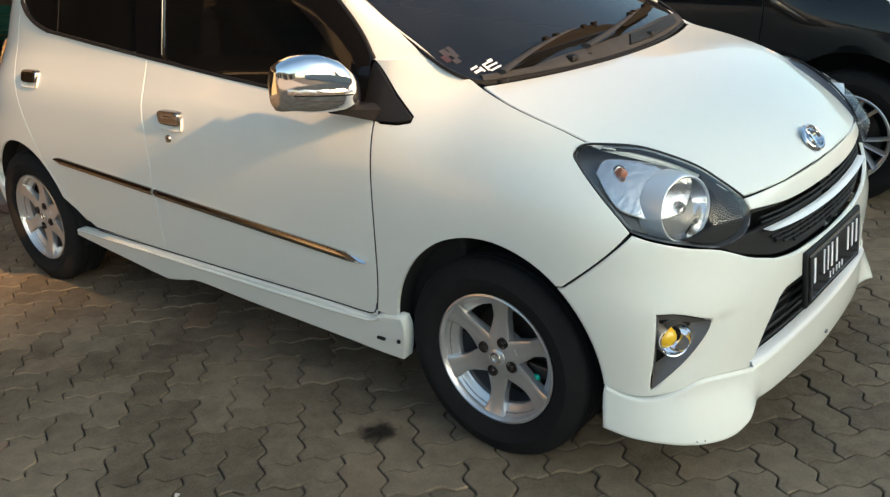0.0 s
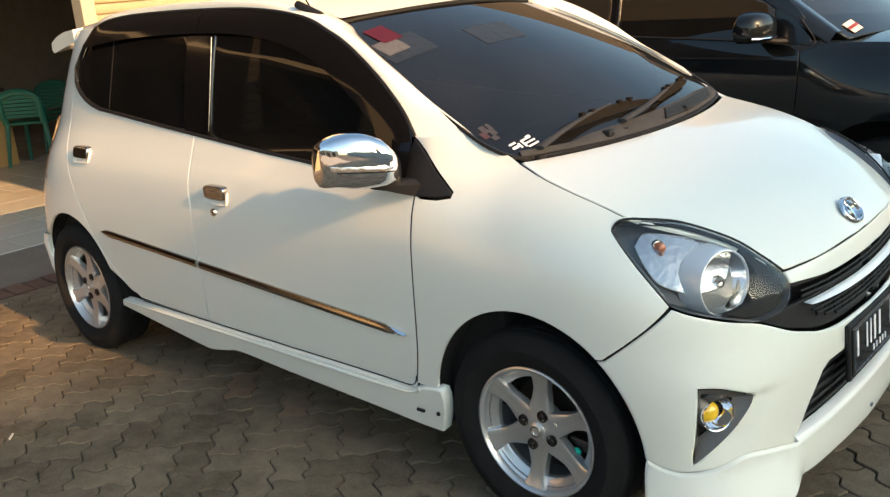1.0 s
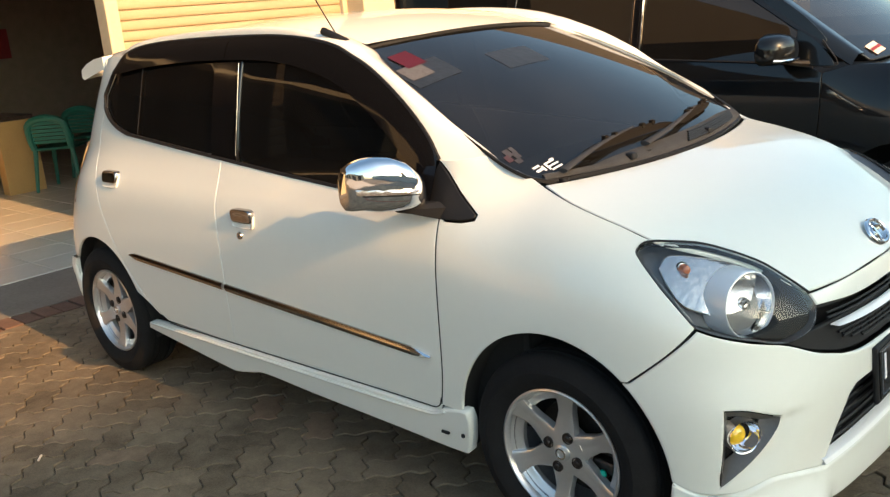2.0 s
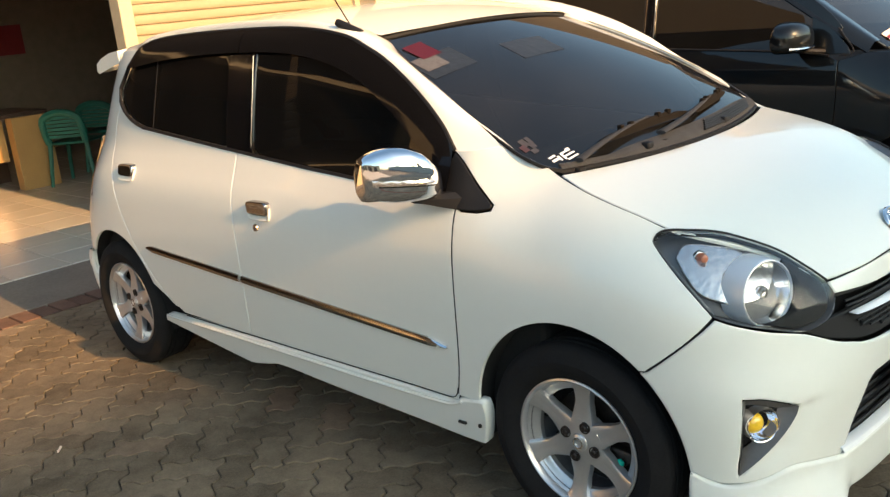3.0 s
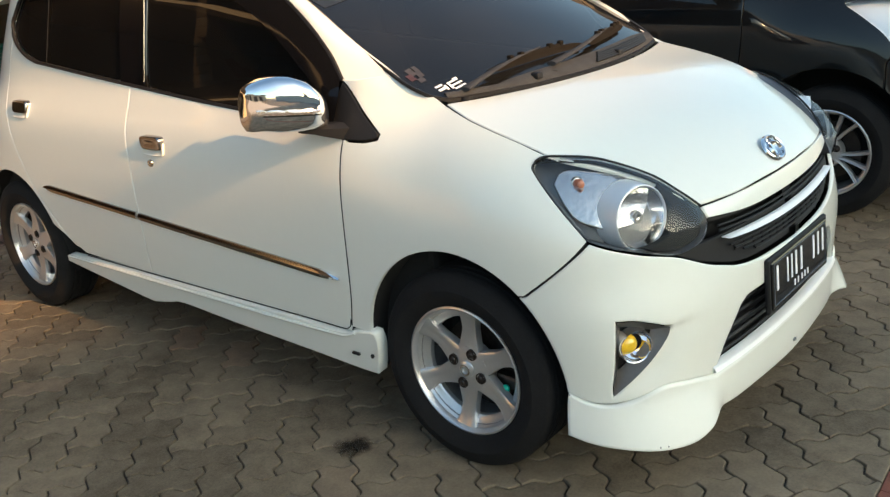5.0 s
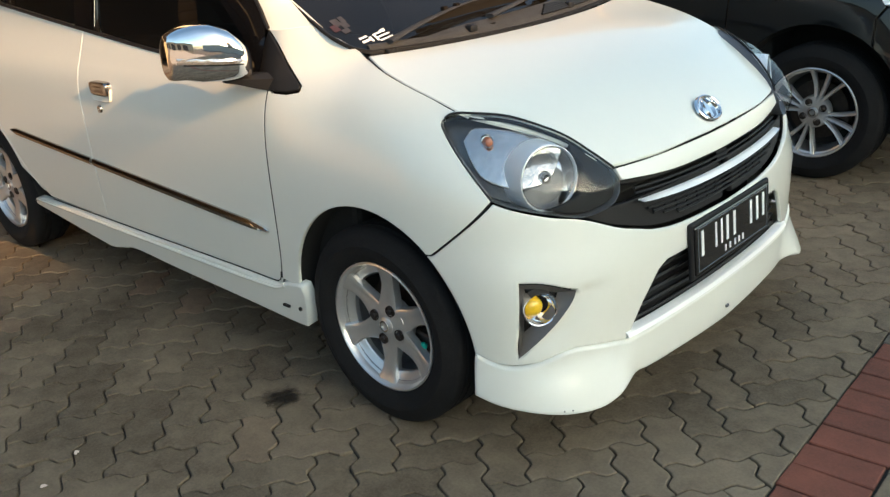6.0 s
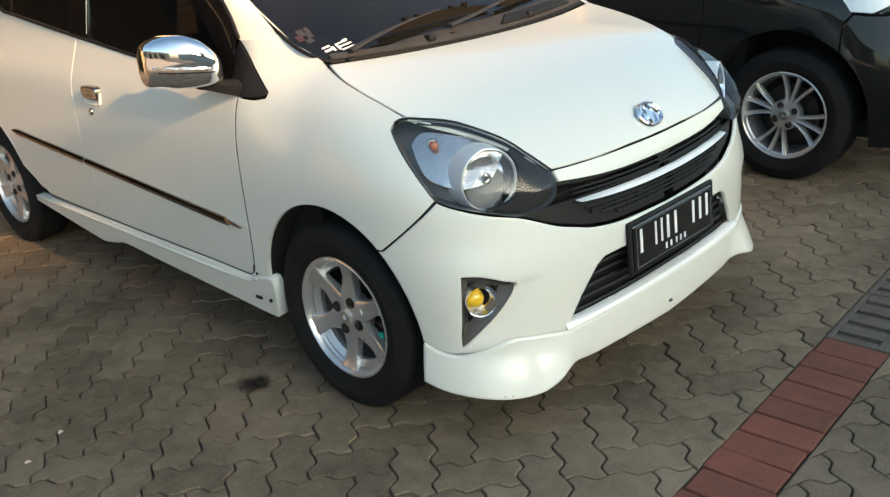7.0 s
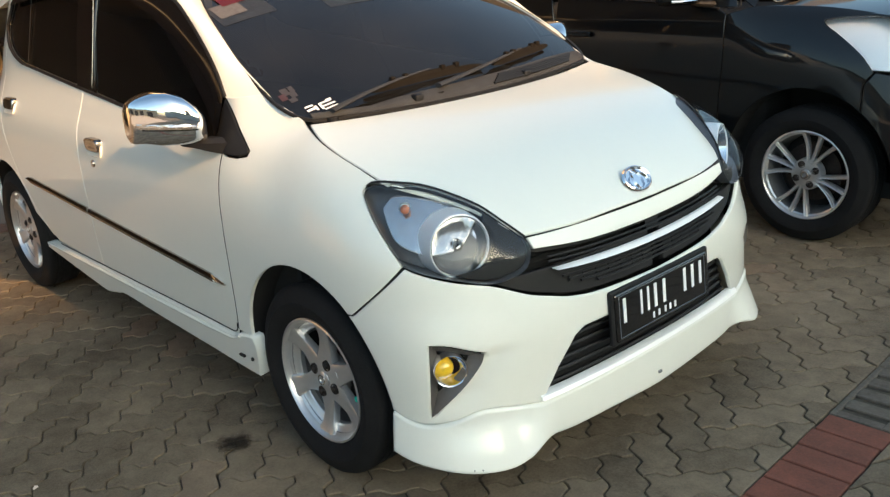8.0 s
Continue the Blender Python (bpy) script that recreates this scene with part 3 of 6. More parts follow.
def white_hatchback():
    car = thing("hatchback", "pearl white compact hatchback with aero lip and skirts parked on pavers", "car")
    sk = HATCH
    side, nose = sk.on_side, sk.on_nose
    frame_line, belt_line = curve([(*p,) for p in DOOR_FRAME], 6), curve(BELT, 6)
    # doors
    seam = curve([(.806, .318), (.835, .45), (.848, .632), (.853, .80), (.852, .925)], 5)
    b_seam = curve([(-.261, .323), (-.248, .45), (-.240, .57), (-.236, .75), (-.248, .867), (-.264, 1.022)], 5)
    r_seam = curve([(-.735, .331), (-.83, .385), (-.919, .465), (-1.0, .56), (-1.05, .64), (-1.138, .839), (-1.195, .97), (-1.19, 1.08), (-1.150, 1.195)], 5)
    front_belt = [p for p in belt_line if p.x > -.262]
    rear_belt = [p for p in belt_line if p.x < -.268]
    bottom_f = [(-.261, .323), (.2, .321), (.806, .318)]
    window_back = curve([(-.935, 1.090), (-1.03, 1.115), (-1.10, 1.149), (-1.150, 1.195)], 5)
    front_outline = joined(bottom_f, seam, front_belt, b_seam[::-1])
    rear_outline = joined([(-.735, .331), (-.5, .327), (-.261, .323)], b_seam, rear_belt, window_back, r_seam[::-1])

    def doors(flip):
        lift = side
        fd = panel("front_door", front_outline, lift, WHITE, car, step=.04, gap=.003, mirror=flip)
        rd = panel("rear_door", rear_outline, lift, WHITE, car, step=.04, mirror=flip)
        for d, x, z in ((fd, -.070, .845), (rd, -1.030, .920)):
            handle(d, x, z, flip, d is fd)
        # chrome waist moulding
        for d, x0, x1 in ((fd, -.233, .80), (rd, -.914, -.250)):
            moulding(d, x0, x1, flip)
        panel("quarter_panel", quarter(r_seam), lift, WHITE, car, step=.045, mirror=flip)
        front_fender(flip)

    def quarter(r_seam):
        top = curve([(-1.150, 1.195), (-1.152, 1.25), (-1.08, 1.345), (-1.0, 1.41)], 4)
        back = [(-1.25, 1.40), (-1.36, 1.36), (-1.44, 1.2), (-1.53, 1.0), (-1.60, .8), (-1.63, .55), (-1.565, .52)]
        hole = arc(-1.2275, .287, .315, .352, 140, 24, 22)
        return joined(r_seam[2:], top, back, hole)

    def handle(door, x, z, flip, lock):
        f = 1 if flip else -1
        y = sk.side(x, z)
        def ring(grow, out, dz=0.0, lean=.27):
            pts = []
            for k in range(32):
                ca, sa = math.cos(2 * math.pi * k / 32), math.sin(2 * math.pi * k / 32)
                px = x + .060 * grow * math.copysign(abs(ca) ** .38, ca)
                pz = z + dz + .0245 * grow ** 1.6 * math.copysign(abs(sa) ** .38, sa)
                pts.append((px, f * (sk.side(px, pz) + out + lean * (pz - z - dz) * out / .018), pz))
            return pts
        bm = loft([ring(1, -.004), ring(1, .010), ring(.985, .015), ring(.93, .018), ring(.85, .0165), ring(.5, .0185), ring(.1, .019)], closed=True)
        bm.verts.ensure_lookup_table()
        bm.faces.new(bm.verts[-32:])
        part("door_handle", bm, DARK_CHROME, door, "chrome pull handle", smooth=True, sharp=50)
        bm = loft([ring(1.06, -.003, -.018, 0), ring(1.05, .004, -.018, 0), ring(1.0, .0065, -.018, 0), ring(.9, .004, -.017, 0), ring(.7, .001, -.014, 0)], closed=True)
        part("handle_cup", bm, WHITE, door, smooth=True)
        if lock:
            bm = lathe([(0, .004), (.004, .004), (.005, .007), (.012, .007), (.014, .001)], 20)
            bmesh.ops.transform(bm, matrix=Matrix.Translation((-.091, f * sk.side(-.091, .773), .773)) @ Matrix.Diagonal((1, -f, 1, 1)), verts=bm.verts)
            part("key_lock", bm, DARK_CHROME, door, "small round key lock", smooth=True)

    def moulding(door, x0, x1, flip):
        f = 1 if flip else -1
        rows = []
        n = 26
        for i in range(n + 1):
            x = x0 + (x1 - x0) * i / n
            zc = .599 - (x + .91) * .0585
            hh = .0135 * min(1, .25 + (x1 - x) / .09) if x1 > .5 else .0135
            hh *= min(1, .3 + (x - x0) / .05) if x0 < -.5 else 1
            y = sk.side(x, zc)
            rows.append([(x, f * (y + o), zc + q * hh) for q, o in ((-1, -.002), (-.95, .007), (-.5, .0095), (.1, .0125), (.55, .010), (.95, .007), (1, -.002))])
        part("waist_moulding", loft(rows), DARK_CHROME, door, "bronze-chrome waist moulding strip", smooth=True)
        if x1 > .5:
            rows = [r for r in rows[-3:]]
            rows = [[(p[0] + .004, p[1] * 1.0008, p[2]) for p in r] for r in rows]
            part("moulding_tip", loft(rows), CHROME, door, smooth=True)

    def front_fender(flip):
        t = lambda x, z: (sk.turn(x, sk.side(x, z)), z)
        door_edge = [t(p.x, p.y) for p in seam]
        tri = [t(.869, .914), t(.93, .914), t(.972, .922), t(.975, .935), t(.906, .989), t(.858, 1.04), t(.82, 1.074)]
        top = [(sk.turn(.82, .704), 1.074), (sk.turn(.955, .655), 1.089), (sk.turn(1.02, .658), 1.064), (sk.turn(1.08, .638), 1.036), (sk.turn(1.125, .622), 1.005)]
        hood = nose_run([(1.125, .622, 1.005), (1.2, .650, .985), (1.25, .661, .971), (1.32, .667, .951), (1.39, .664, .929), (1.45, .659, .906), (1.49, .648, .892)], sk)
        lamp = nose_run([(1.49, .642, .894), (1.462, .672, .893), (1.447, .692, .880), (1.465, .706, .86), (1.533, .725, .80), (1.619, .725, .716)], sk)
        cut = nose_run([(1.619, .725, .716), (1.55, .76, .643), (1.468, .789, .566)], sk)
        arch = [t(x, z) for x, z in arc(1.23, .287, .338, .361, 50, 176, 26)]
        foot = [t(.893, .330), t(.85, .336), t(.812, .338)]
        outline = joined(door_edge, tri, top, hood, lamp, cut, arch, foot)
        panel("front_fender", outline, nose, WHITE, car, step=.035, gap=.003, mirror=flip)

    bothways(doors)

    # bumper
    under_lamp = [(1.619, .725, .712), (1.661, .701, .695), (1.723, .643, .672), (1.771, .568, .652), (1.812, .48, .612), (1.831, .409, .590), (1.844, .349, .573), (1.857, .233, .558), (1.868, .0, .551)]
    up = nose_run(under_lamp, sk, 5)
    cut = nose_run([(1.468, .789, .566), (1.55, .76, .643), (1.619, .725, .712)], sk)
    arch = [(sk.turn(x, sk.side(x, z)), z) for x, z in arc(1.23, .287, .338, .361, 5, 50, 10)]
    lip_line = nose_run([(1.566, .766, .317), (1.61, .755, .300), (1.655, .736, .294), (1.72, .695, .306), (1.769, .635, .330), (1.80, .56, .322), (1.827, .465, .303)], sk, 5)
    mouth = [(sk.turn(1.827, .465), .303), (sk.turn(1.84, .41), .39), (sk.turn(1.851, .352), .462), (sk.turn(1.856, .32), .478), (0, .482)]
    half = joined(mouth[::-1], lip_line[::-1], arch, cut, up)
    other = [Vector((-q.x, q.y)) for q in half[1:-1]][::-1]
    fog = joined(nose_run([(1.690, .724, .52), (1.73, .69, .517), (1.782, .624, .490)], sk, 4), nose_run([(1.782, .624, .490), (1.777, .634, .462), (1.75, .672, .404), (1.682, .728, .318)], sk, 4), [(sk.turn(1.690, .724), .52)])
    fog_l = [Vector((-q.x, q.y)) for q in fog]
    tip = sk.turn(1.782, .624)

    def bumper_at(a, z):
        """A shallow scoop runs inwards from the fog lamp under a soft crease."""
        x, y, zz = nose(a, z)
        edge = tip + (.49 - z) * .55
        run = edge - abs(a)
        top = min(1, max(0, (.497 - z) / .020))
        low = min(1, max(0, (z - .325) / .06))
        k = -.016 * top * top * (3 - 2 * top) * low * math.exp(-(max(0, run) / .055) ** 2) * min(1, max(0, (run + .05) / .03))
        return (x + k * math.cos(a / 1.1), y - k * math.sin(a / 1.1), zz)
    bumper = panel("front_bumper", half + other, bumper_at, WHITE, car, step=.022, holes=(fog, fog_l), edge=.005)
    strip = joined(nose_run([(1.85, 0, .692), (1.828, .245, .697), (1.80, .442, .716)], sk, 5), nose_run([(1.79, .452, .748), (1.813, .26, .745), (1.82, 0, .743)], sk, 5))
    strip = strip + [Vector((-q.x, q.y)) for q in strip[1:-1]][::-1]
    panel("bumper_top", strip, nose, WHITE, car, step=.03)
    low = curve([(.746, .205), (.704, .193), (.65, .186), (.57, .177), (.50, .176), (.455, .187), (.412, .203), (.33, .194), (.2, .192), (0, .184)], 5)
    lip_mid = [(sk.turn(1.827, .465), .300), (sk.turn(1.855, .229), .310), (0, .312)]
    half = joined([(0, .312), (sk.turn(1.855, .229), .310)], lip_line[::-1], [(sk.turn(1.562, .770), .26)], low)
    other = [Vector((-q.x, q.y)) for q in half[1:-1]][::-1]

    def lip_at(a, z):
        x, y, zz = nose(a, z)
        s = min(1, max(0, (abs(a) / 1.1 - .33) / .07))
        k = .006 + (.004 + .055 * s * s * (3 - 2 * s)) * max(0, (.30 - z) / .13) ** 1.15
        ca, sa = math.cos(a / 1.1), math.sin(a / 1.1)
        return (x + k * ca, y - k * sa, zz)
    panel("front_lip", half + other, lip_at, WHITE, car, "glossy white aero lip with scuffed lower edge", step=.03, deep=.035, edge=.007)
    # chip mark on the lip
    chip = box(1.874, -.018, .226, 1.8795, -.004, .234, .001)
    part("chip_mark", chip, BEZEL, car, "grey chipped paint spot")
    for y0, w, zz in ((-.640, .030, .187), (-.618, .012, .1865)):
        x0, yy, _ = lip_at(sk.turn(1.70, -y0), zz)
        part("scuff_mark", box(x0 - .006, yy, zz - .002, x0 + .0015, yy + w, zz + .0025, .001), BEZEL, car, "dark scuffed paint edge")
    # upper grille
    top = nose_run([(1.79, .452, .708), (1.825, .245, .690), (1.848, 0, .685)], sk, 5)
    gr = joined(up[4 * 5 - 6:], [], top[::-1])
    gr = gr + [Vector((-q.x, q.y)) for q in gr[::-1] if abs(q.x) > 1e-4]
    back = lambda a, z: tuple(Vector(nose(a, z)) - Vector((.022, 0, 0)))
    grille = panel("upper_grille", gr, back, PLASTIC, car, "black upper grille with chrome blade", step=.04, deep=.02)
    for z, ym in ((.672, .40), (.660, .40), (.616, .36), (.604, .34), (.592, .30), (.580, .24)):
        part("grille_bar", tube([Vector(nose(a, z + .10 * a * a)) - Vector((.014, 0, 0)) for a in [sk.turn(1.83, ym) * (k / 12 - 1) for k in range(25)]], .0032, 6), PLASTIC, grille, smooth=True)
    for k in range(-7, 8):
        a = k * .042
        part("grille_rib", tube([Vector(nose(a, z + .10 * a * a)) - Vector((.017, 0, 0)) for z in (.580 if abs(k) < 6 else .596, .60, .618)], .0028, 5), PLASTIC, grille)
    rows = []
    for k in range(33):
        a = sk.turn(1.828, .392) * (k / 16 - 1)
        z = .640 + .018 * (abs(a) / .39) ** 2
        p = Vector(nose(a, z))
        h = .0060 * (1 - (abs(k - 16) / 16) ** 4 * .8)
        rows.append([(p.x + o, p.y, p.z + q * h) for q, o in ((-1, -.014), (-1, .005), (-.75, .008), (.8, -.001), (1, -.004), (1, -.014))])
    part("chrome_blade", loft(rows, closed=True), SKY_WHITE_TRIM, grille, "chrome grille blade", smooth=True)
    # lower grille
    mo = joined([(0, .300), (sk.turn(1.855, .229), .299), (sk.turn(1.827, .468), .294), (sk.turn(1.84, .42), .39), (sk.turn(1.851, .36), .47), (0, .49)])
    mo = mo + [Vector((-q.x, q.y)) for q in mo[1:-1]][::-1]
    deepb = lambda a, z: tuple(Vector(nose(a, z)) - Vector((.045, 0, 0)))
    low_grille = panel("lower_grille", mo, deepb, PLASTIC, car, "black lower air intake with slats", step=.05, deep=.02, gap=-.01)
    for z in (.335, .365, .395, .425, .452):
        ym = .455 - (z - .30) * .62
        part("slat", tube([Vector(nose(a, z)) - Vector((.028, 0, 0)) for a in [sk.turn(1.84, ym) * (k / 10 - 1) for k in range(21)]], .006, 6), PLASTIC, low_grille, smooth=True)
    rows = []
    for k in range(33):
        a = sk.turn(1.827, .475) * (k / 16 - 1)
        p = Vector(nose(a, .324 - .006 * (abs(a) / .4) ** 2))
        rows.append([(p.x + o, p.y, p.z + q) for q, o in ((-.008, -.02), (-.008, .006), (-.005, .011), (.005, .006), (.008, .0), (.009, -.02))])
    part("intake_chrome_strip", loft(rows, closed=True), SKY_WHITE_TRIM, low_grille, "thin chrome strip", smooth=True)

    # fog lamps
    def fogs(flip):
        g = -1 if flip else 1
        deep_fog = lambda a, z: tuple(Vector(nose(a, z)) - Vector((.040 * math.cos(a / 1.1), -.040 * math.sin(a / 1.1), 0)))
        pocket = panel("fog_lamp_surround", [Vector((q.x * g, q.y)) for q in fog], deep_fog, GLOSS_BLACK, car, "black and chrome triangular fog lamp surround", step=.02, gap=-.004, deep=.01)
        rim = [Vector(nose(q.x * g, q.y)) for q in fog]
        c = sum(rim, Vector()) / len(rim)
        inner = [p.lerp(c + Vector((-.02, g * -.02, 0)), .42) - Vector((.030 * math.cos(fog[0].x), g * -.030 * math.sin(fog[0].x), 0)) for p in rim]
        part("fog_funnel", loft([rim + rim[:1], inner + inner[:1]]), SATIN, pocket, smooth=True)
        a = sk.turn(1.68, .664)
        c = Vector((1.716, g * -.683, .449))
        for nm, prof, mat, lb in (("lamp_cup", [(0, -.026), (.020, -.024), (.034, -.012), (.040, .002), (.0405, .008), (.043, .010), (.045, .004), (.045, -.03)], CHROME, ""), ("lamp_lens", [(0, .012), (.012, .010), (.021, .004), (.026, -.004), (.027, -.016)], AMBER, "yellow fog lamp lens")):
            bm = lathe(prof, 28)
            bmesh.ops.transform(bm, matrix=look(c, c + Vector((1, g * -.62, 0))) @ Matrix.Rotation(radians(90), 4, "X"), verts=bm.verts)
            if nm == "lamp_lens":
                bmesh.ops.translate(bm, vec=Vector((-.011, g * -.011, .002)), verts=bm.verts)
            part(nm, bm, mat, pocket, lb, smooth=True)
    bothways(fogs)

    # bonnet
    edge = curve([(1.125, -.621), (1.2, -.649), (1.25, -.660), (1.32, -.666), (1.39, -.663), (1.45, -.656), (1.49, -.645), (1.565, -.596), (1.665, -.524), (1.73, -.488), (1.772, -.452)], 6)
    lead = curve([(1.772, -.452), (1.790, -.385), (1.813, -.260), (1.825, -.08), (1.826, 0), (1.825, .08), (1.813, .260), (1.790, .385), (1.772, .452)], 5)
    tail = [(1.223 - .255 * y * y, y) for y in [.621 - 1.242 * k / 24 for k in range(25)]]
    panel("bonnet", joined(edge, lead, [(q.x, -q.y) for q in edge[::-1]], tail), hood_at, WHITE, car, step=.045)
    # emblem: a plain chrome oval with three raised shapes
    em = pose(1.7865, 0, .7955, 0, 50, 0)
    bm = bmesh.new()
    rows = []
    for k in range(36):
        a = 2 * math.pi * k / 36
        rows.append([((.036 + q * .006) * math.sin(a), (.052 + q * .006) * math.cos(a), d) for q, d in ((-1, .001), (-.6, .007), (0, .009), (.6, .007), (1, .001))])
    loft(rows + rows[:1], bm)
    for sx, sy in ((.0, .042), (.028, .020)):
        rr = [[((sx * .9 + .0001 if False else (.030 if sx == 0 else .030)) * math.sin(2 * math.pi * k / 28) * (1 if sx == 0 else .9), (.018 if sx == 0 else .040) * math.cos(2 * math.pi * k / 28) * 1, d) for d in (.002, .008)] for k in range(28)]
        rr = [[(p[0] + (0 if sx == 0 else .010), p[1], p[2]) for p in r] for r in rr]
        loft(rr + rr[:1], bm)
    bmesh.ops.create_circle(bm, cap_ends=True, radius=1, segments=32, matrix=Matrix.Translation((0, 0, .003)) @ Matrix.Diagonal((.034, .050, 1, 1)))
    bmesh.ops.transform(bm, matrix=em, verts=bm.verts)
    part("emblem", bm, CHROME, car, "chrome oval emblem", smooth=True)

    # windscreen, cowl, wipers
    es = curve([(.36, -.515), (.56, -.585), (.70, -.622), (.82, -.648), (.94, -.662), (1.02, -.661), (1.08, -.640), (1.120, -.600)], 5)
    base = [(1.212 - .255 * y * y, y) for y in [-.600 + 1.2 * k / 20 for k in range(21)]]
    head = [(.41 - .21 * y * y, y) for y in [.515 - 1.03 * k / 16 for k in range(17)]]
    screen_outline = joined(es, base, [(q.x, -q.y) for q in es[::-1]], head)
    screen = panel("windscreen", screen_outline, screen_at, SCREEN, car, "dark tinted windscreen", step=.08, gap=.004, deep=.005, off=-.006)
    rows = [[Vector(screen_at(q.x, q.y)) + Vector((0, 0, d)) for d in (-.008, .002, .0025)] for q in screen_outline + screen_outline[:1]]
    mid = Vector((.75, 0, 1.2))
    rows = [[r[0], r[1], r[2] + (Vector((mid.x, mid.y, r[2].z)) - r[2]).normalized() * .009] for r in rows]
    part("screen_seal", loft(rows), PLASTIC, car, "black windscreen seal", smooth=True)
    wide = lambda y: 1.205 - .255 * y * y
    def cowl_edge(y):
        return ramp([(-.6, 1.105), (-.55, 1.130), (-.32, 1.152), (-.066, 1.162), (.2, 1.146), (.461, 1.103), (.6, 1.078)], y)
    rows = []
    for k in range(41):
        y = -.60 + 1.21 * k / 40
        xa, xb = max(cowl_edge(y) - .0, 1.0), wide(y)
        xa = min(xa, xb - .012)
        rows.append([Vector(screen_at(xa + (xb - xa) * s, y)) + Vector((0, 0, o)) for s, o in ((0, -.004), (0, .006), (.3, .008), (.65, .007), (.9, .004), (1, -.012))])
    cowl = part("cowl_panel", loft(rows), COWL, car, "weathered black plastic cowl", smooth=True)
    # Raised black rods stand for the shade inside the cowl's vent gaps.
    for k in range(5):
        pts = []
        for s in range(13):
            y = .10 + .44 * s / 12 - k * .012
            xa, xb = cowl_edge(y), wide(y)
            p = Vector(screen_at(xa + (xb - xa) * (.30 + .14 * k), y))
            pts.append(p + Vector((0, 0, .010)))
        part("cowl_gap_shade", tube(pts, .0045, 5), PLASTIC, cowl)
    for y, f in ((-.26, .70), (.218, .75)):
        p = Vector(screen_at(cowl_edge(y) + (wide(y) - cowl_edge(y)) * f, y))
        part("washer_nozzle", box(p.x - .014, p.y - .016, p.z, p.x + .014, p.y + .016, p.z + .020, .006), PLASTIC, cowl)
    wipers = ([(1.132, -.545), (1.128, -.42), (1.122, -.28), (1.118, -.15)], [(1.108, -.40), (1.117, -.25), (1.121, -.10), (1.123, .085)]), ([(1.168, -.165), (1.156, .0), (1.128, .16), (1.098, .29)], [(1.128, .12), (1.107, .24), (1.083, .36), (1.055, .47)])
    for arm, blade in wipers:
        pts = [Vector(screen_at(*q)) + Vector((0, 0, h)) for q, h in zip(arm, (.018, .026, .030, .032))]
        w = part("wiper", tube(curve(pts, 5), [.017 - .012 * k / 15 for k in range(16)], 8, flat=.4), COWL, car, "dusty worn windscreen wiper", smooth=True)
        bl = [Vector(screen_at(q.x, q.y)) + Vector((0, 0, .010)) for q in curve(blade, 6)]
        n = len(bl) - 1
        thin = [min(1, .35 + 6 * min(k, n - k) / n) for k in range(n + 1)]
        rows = [[p + Vector((o, 0, h * g)) for o, h in ((-.006, -.009), (-.008, .006), (-.003, .011), (.005, .010), (.006, -.009))] for p, g in zip(bl, thin)]
        part("wiper_blade", loft(rows, closed=True), WIPER, w, "dusty rubber blade")
        rows = [[p + Vector((o, 0, h)) for o, h in ((-.007, .009), (-.003, .019), (.003, .019), (.007, .009))] for p in bl[4:-4]]
        part("blade_spine", loft(rows, closed=True), WIPER, w)
        for k in (4, n // 3, 2 * n // 3, n - 4):
            p = bl[k]
            part("blade_clip", box(p.x - .008, p.y - .009, p.z + .012, p.x + .008, p.y + .009, p.z + .027, .003), WIPER, w)
        part("wiper_pivot", lathe_at([(0, .03), (.012, .03), (.017, .022), (.019, 0)], Vector(screen_at(*arm[0]))), PLASTIC, w, smooth=True)

    # stickers on the screen
    def decal(name, x, y, w, h, mat, lift=.003, lean=0.0, host=screen):
        rows = [[Vector(screen_at(x - h * v + lean * u * w, y + w * u)) + Vector((0, 0, lift - .0055)) for u in (0, .5, 1)] for v in (0, .5, 1)]
        part(name, loft(rows), mat, host)
    for k, (dy, dx, w, h) in enumerate(((0, .0, .035, .010), (.028, .0, .009, .022), (0, .014, .030, .008), (.045, .0, .009, .030), (.05, .020, .045, .007), (.05, .008, .05, .007), (.052, -.004, .05, .007), (.075, .03, .02, .006))):
        decal("sticker_bar", 1.083 - dx + dy * .2, -.592 + dy, w * .95, h * .8, MARK, .0)
    for dy, dx, w, h, m in ((0, 0, .022, .024, FADED_RED), (.016, .014, .024, .028, FADED), (.034, .0, .022, .024, FADED), (.044, .018, .016, .024, FADED), (.020, -.016, .024, .016, FADED)):
        decal("sticker_patch", 1.018 - dx, -.632 + dy, w, h, m, .0)
    # Permits and pouches lie on the glass, darkened to stand for its tint.
    decal("red_permit", .545, -.515, .085, .095, STICK_RED, .0024)
    decal("white_permit", .605, -.560, .10, .075, STICK_PALE, .0012)
    decal("clear_pouch", .645, -.575, .20, .12, POUCH, .0)
    decal("clear_pouch", .70, -.20, .22, .11, POUCH, .0)

    # roof, rails, pillars
    rail_out = curve([(*p, ) for p in DOOR_FRAME] + [(-1.16, 1.34), (-1.30, 1.345)], 5)
    rail_in = curve([(.955, .655), (.83, .648), (.70, .620), (.575, .588), (.47, .553), (.36, .512), (.06, .535), (-.303, .535), (-.765, .53), (-.98, .525), (-1.09, .515), (-1.18, .51), (-1.31, .50)], 5)

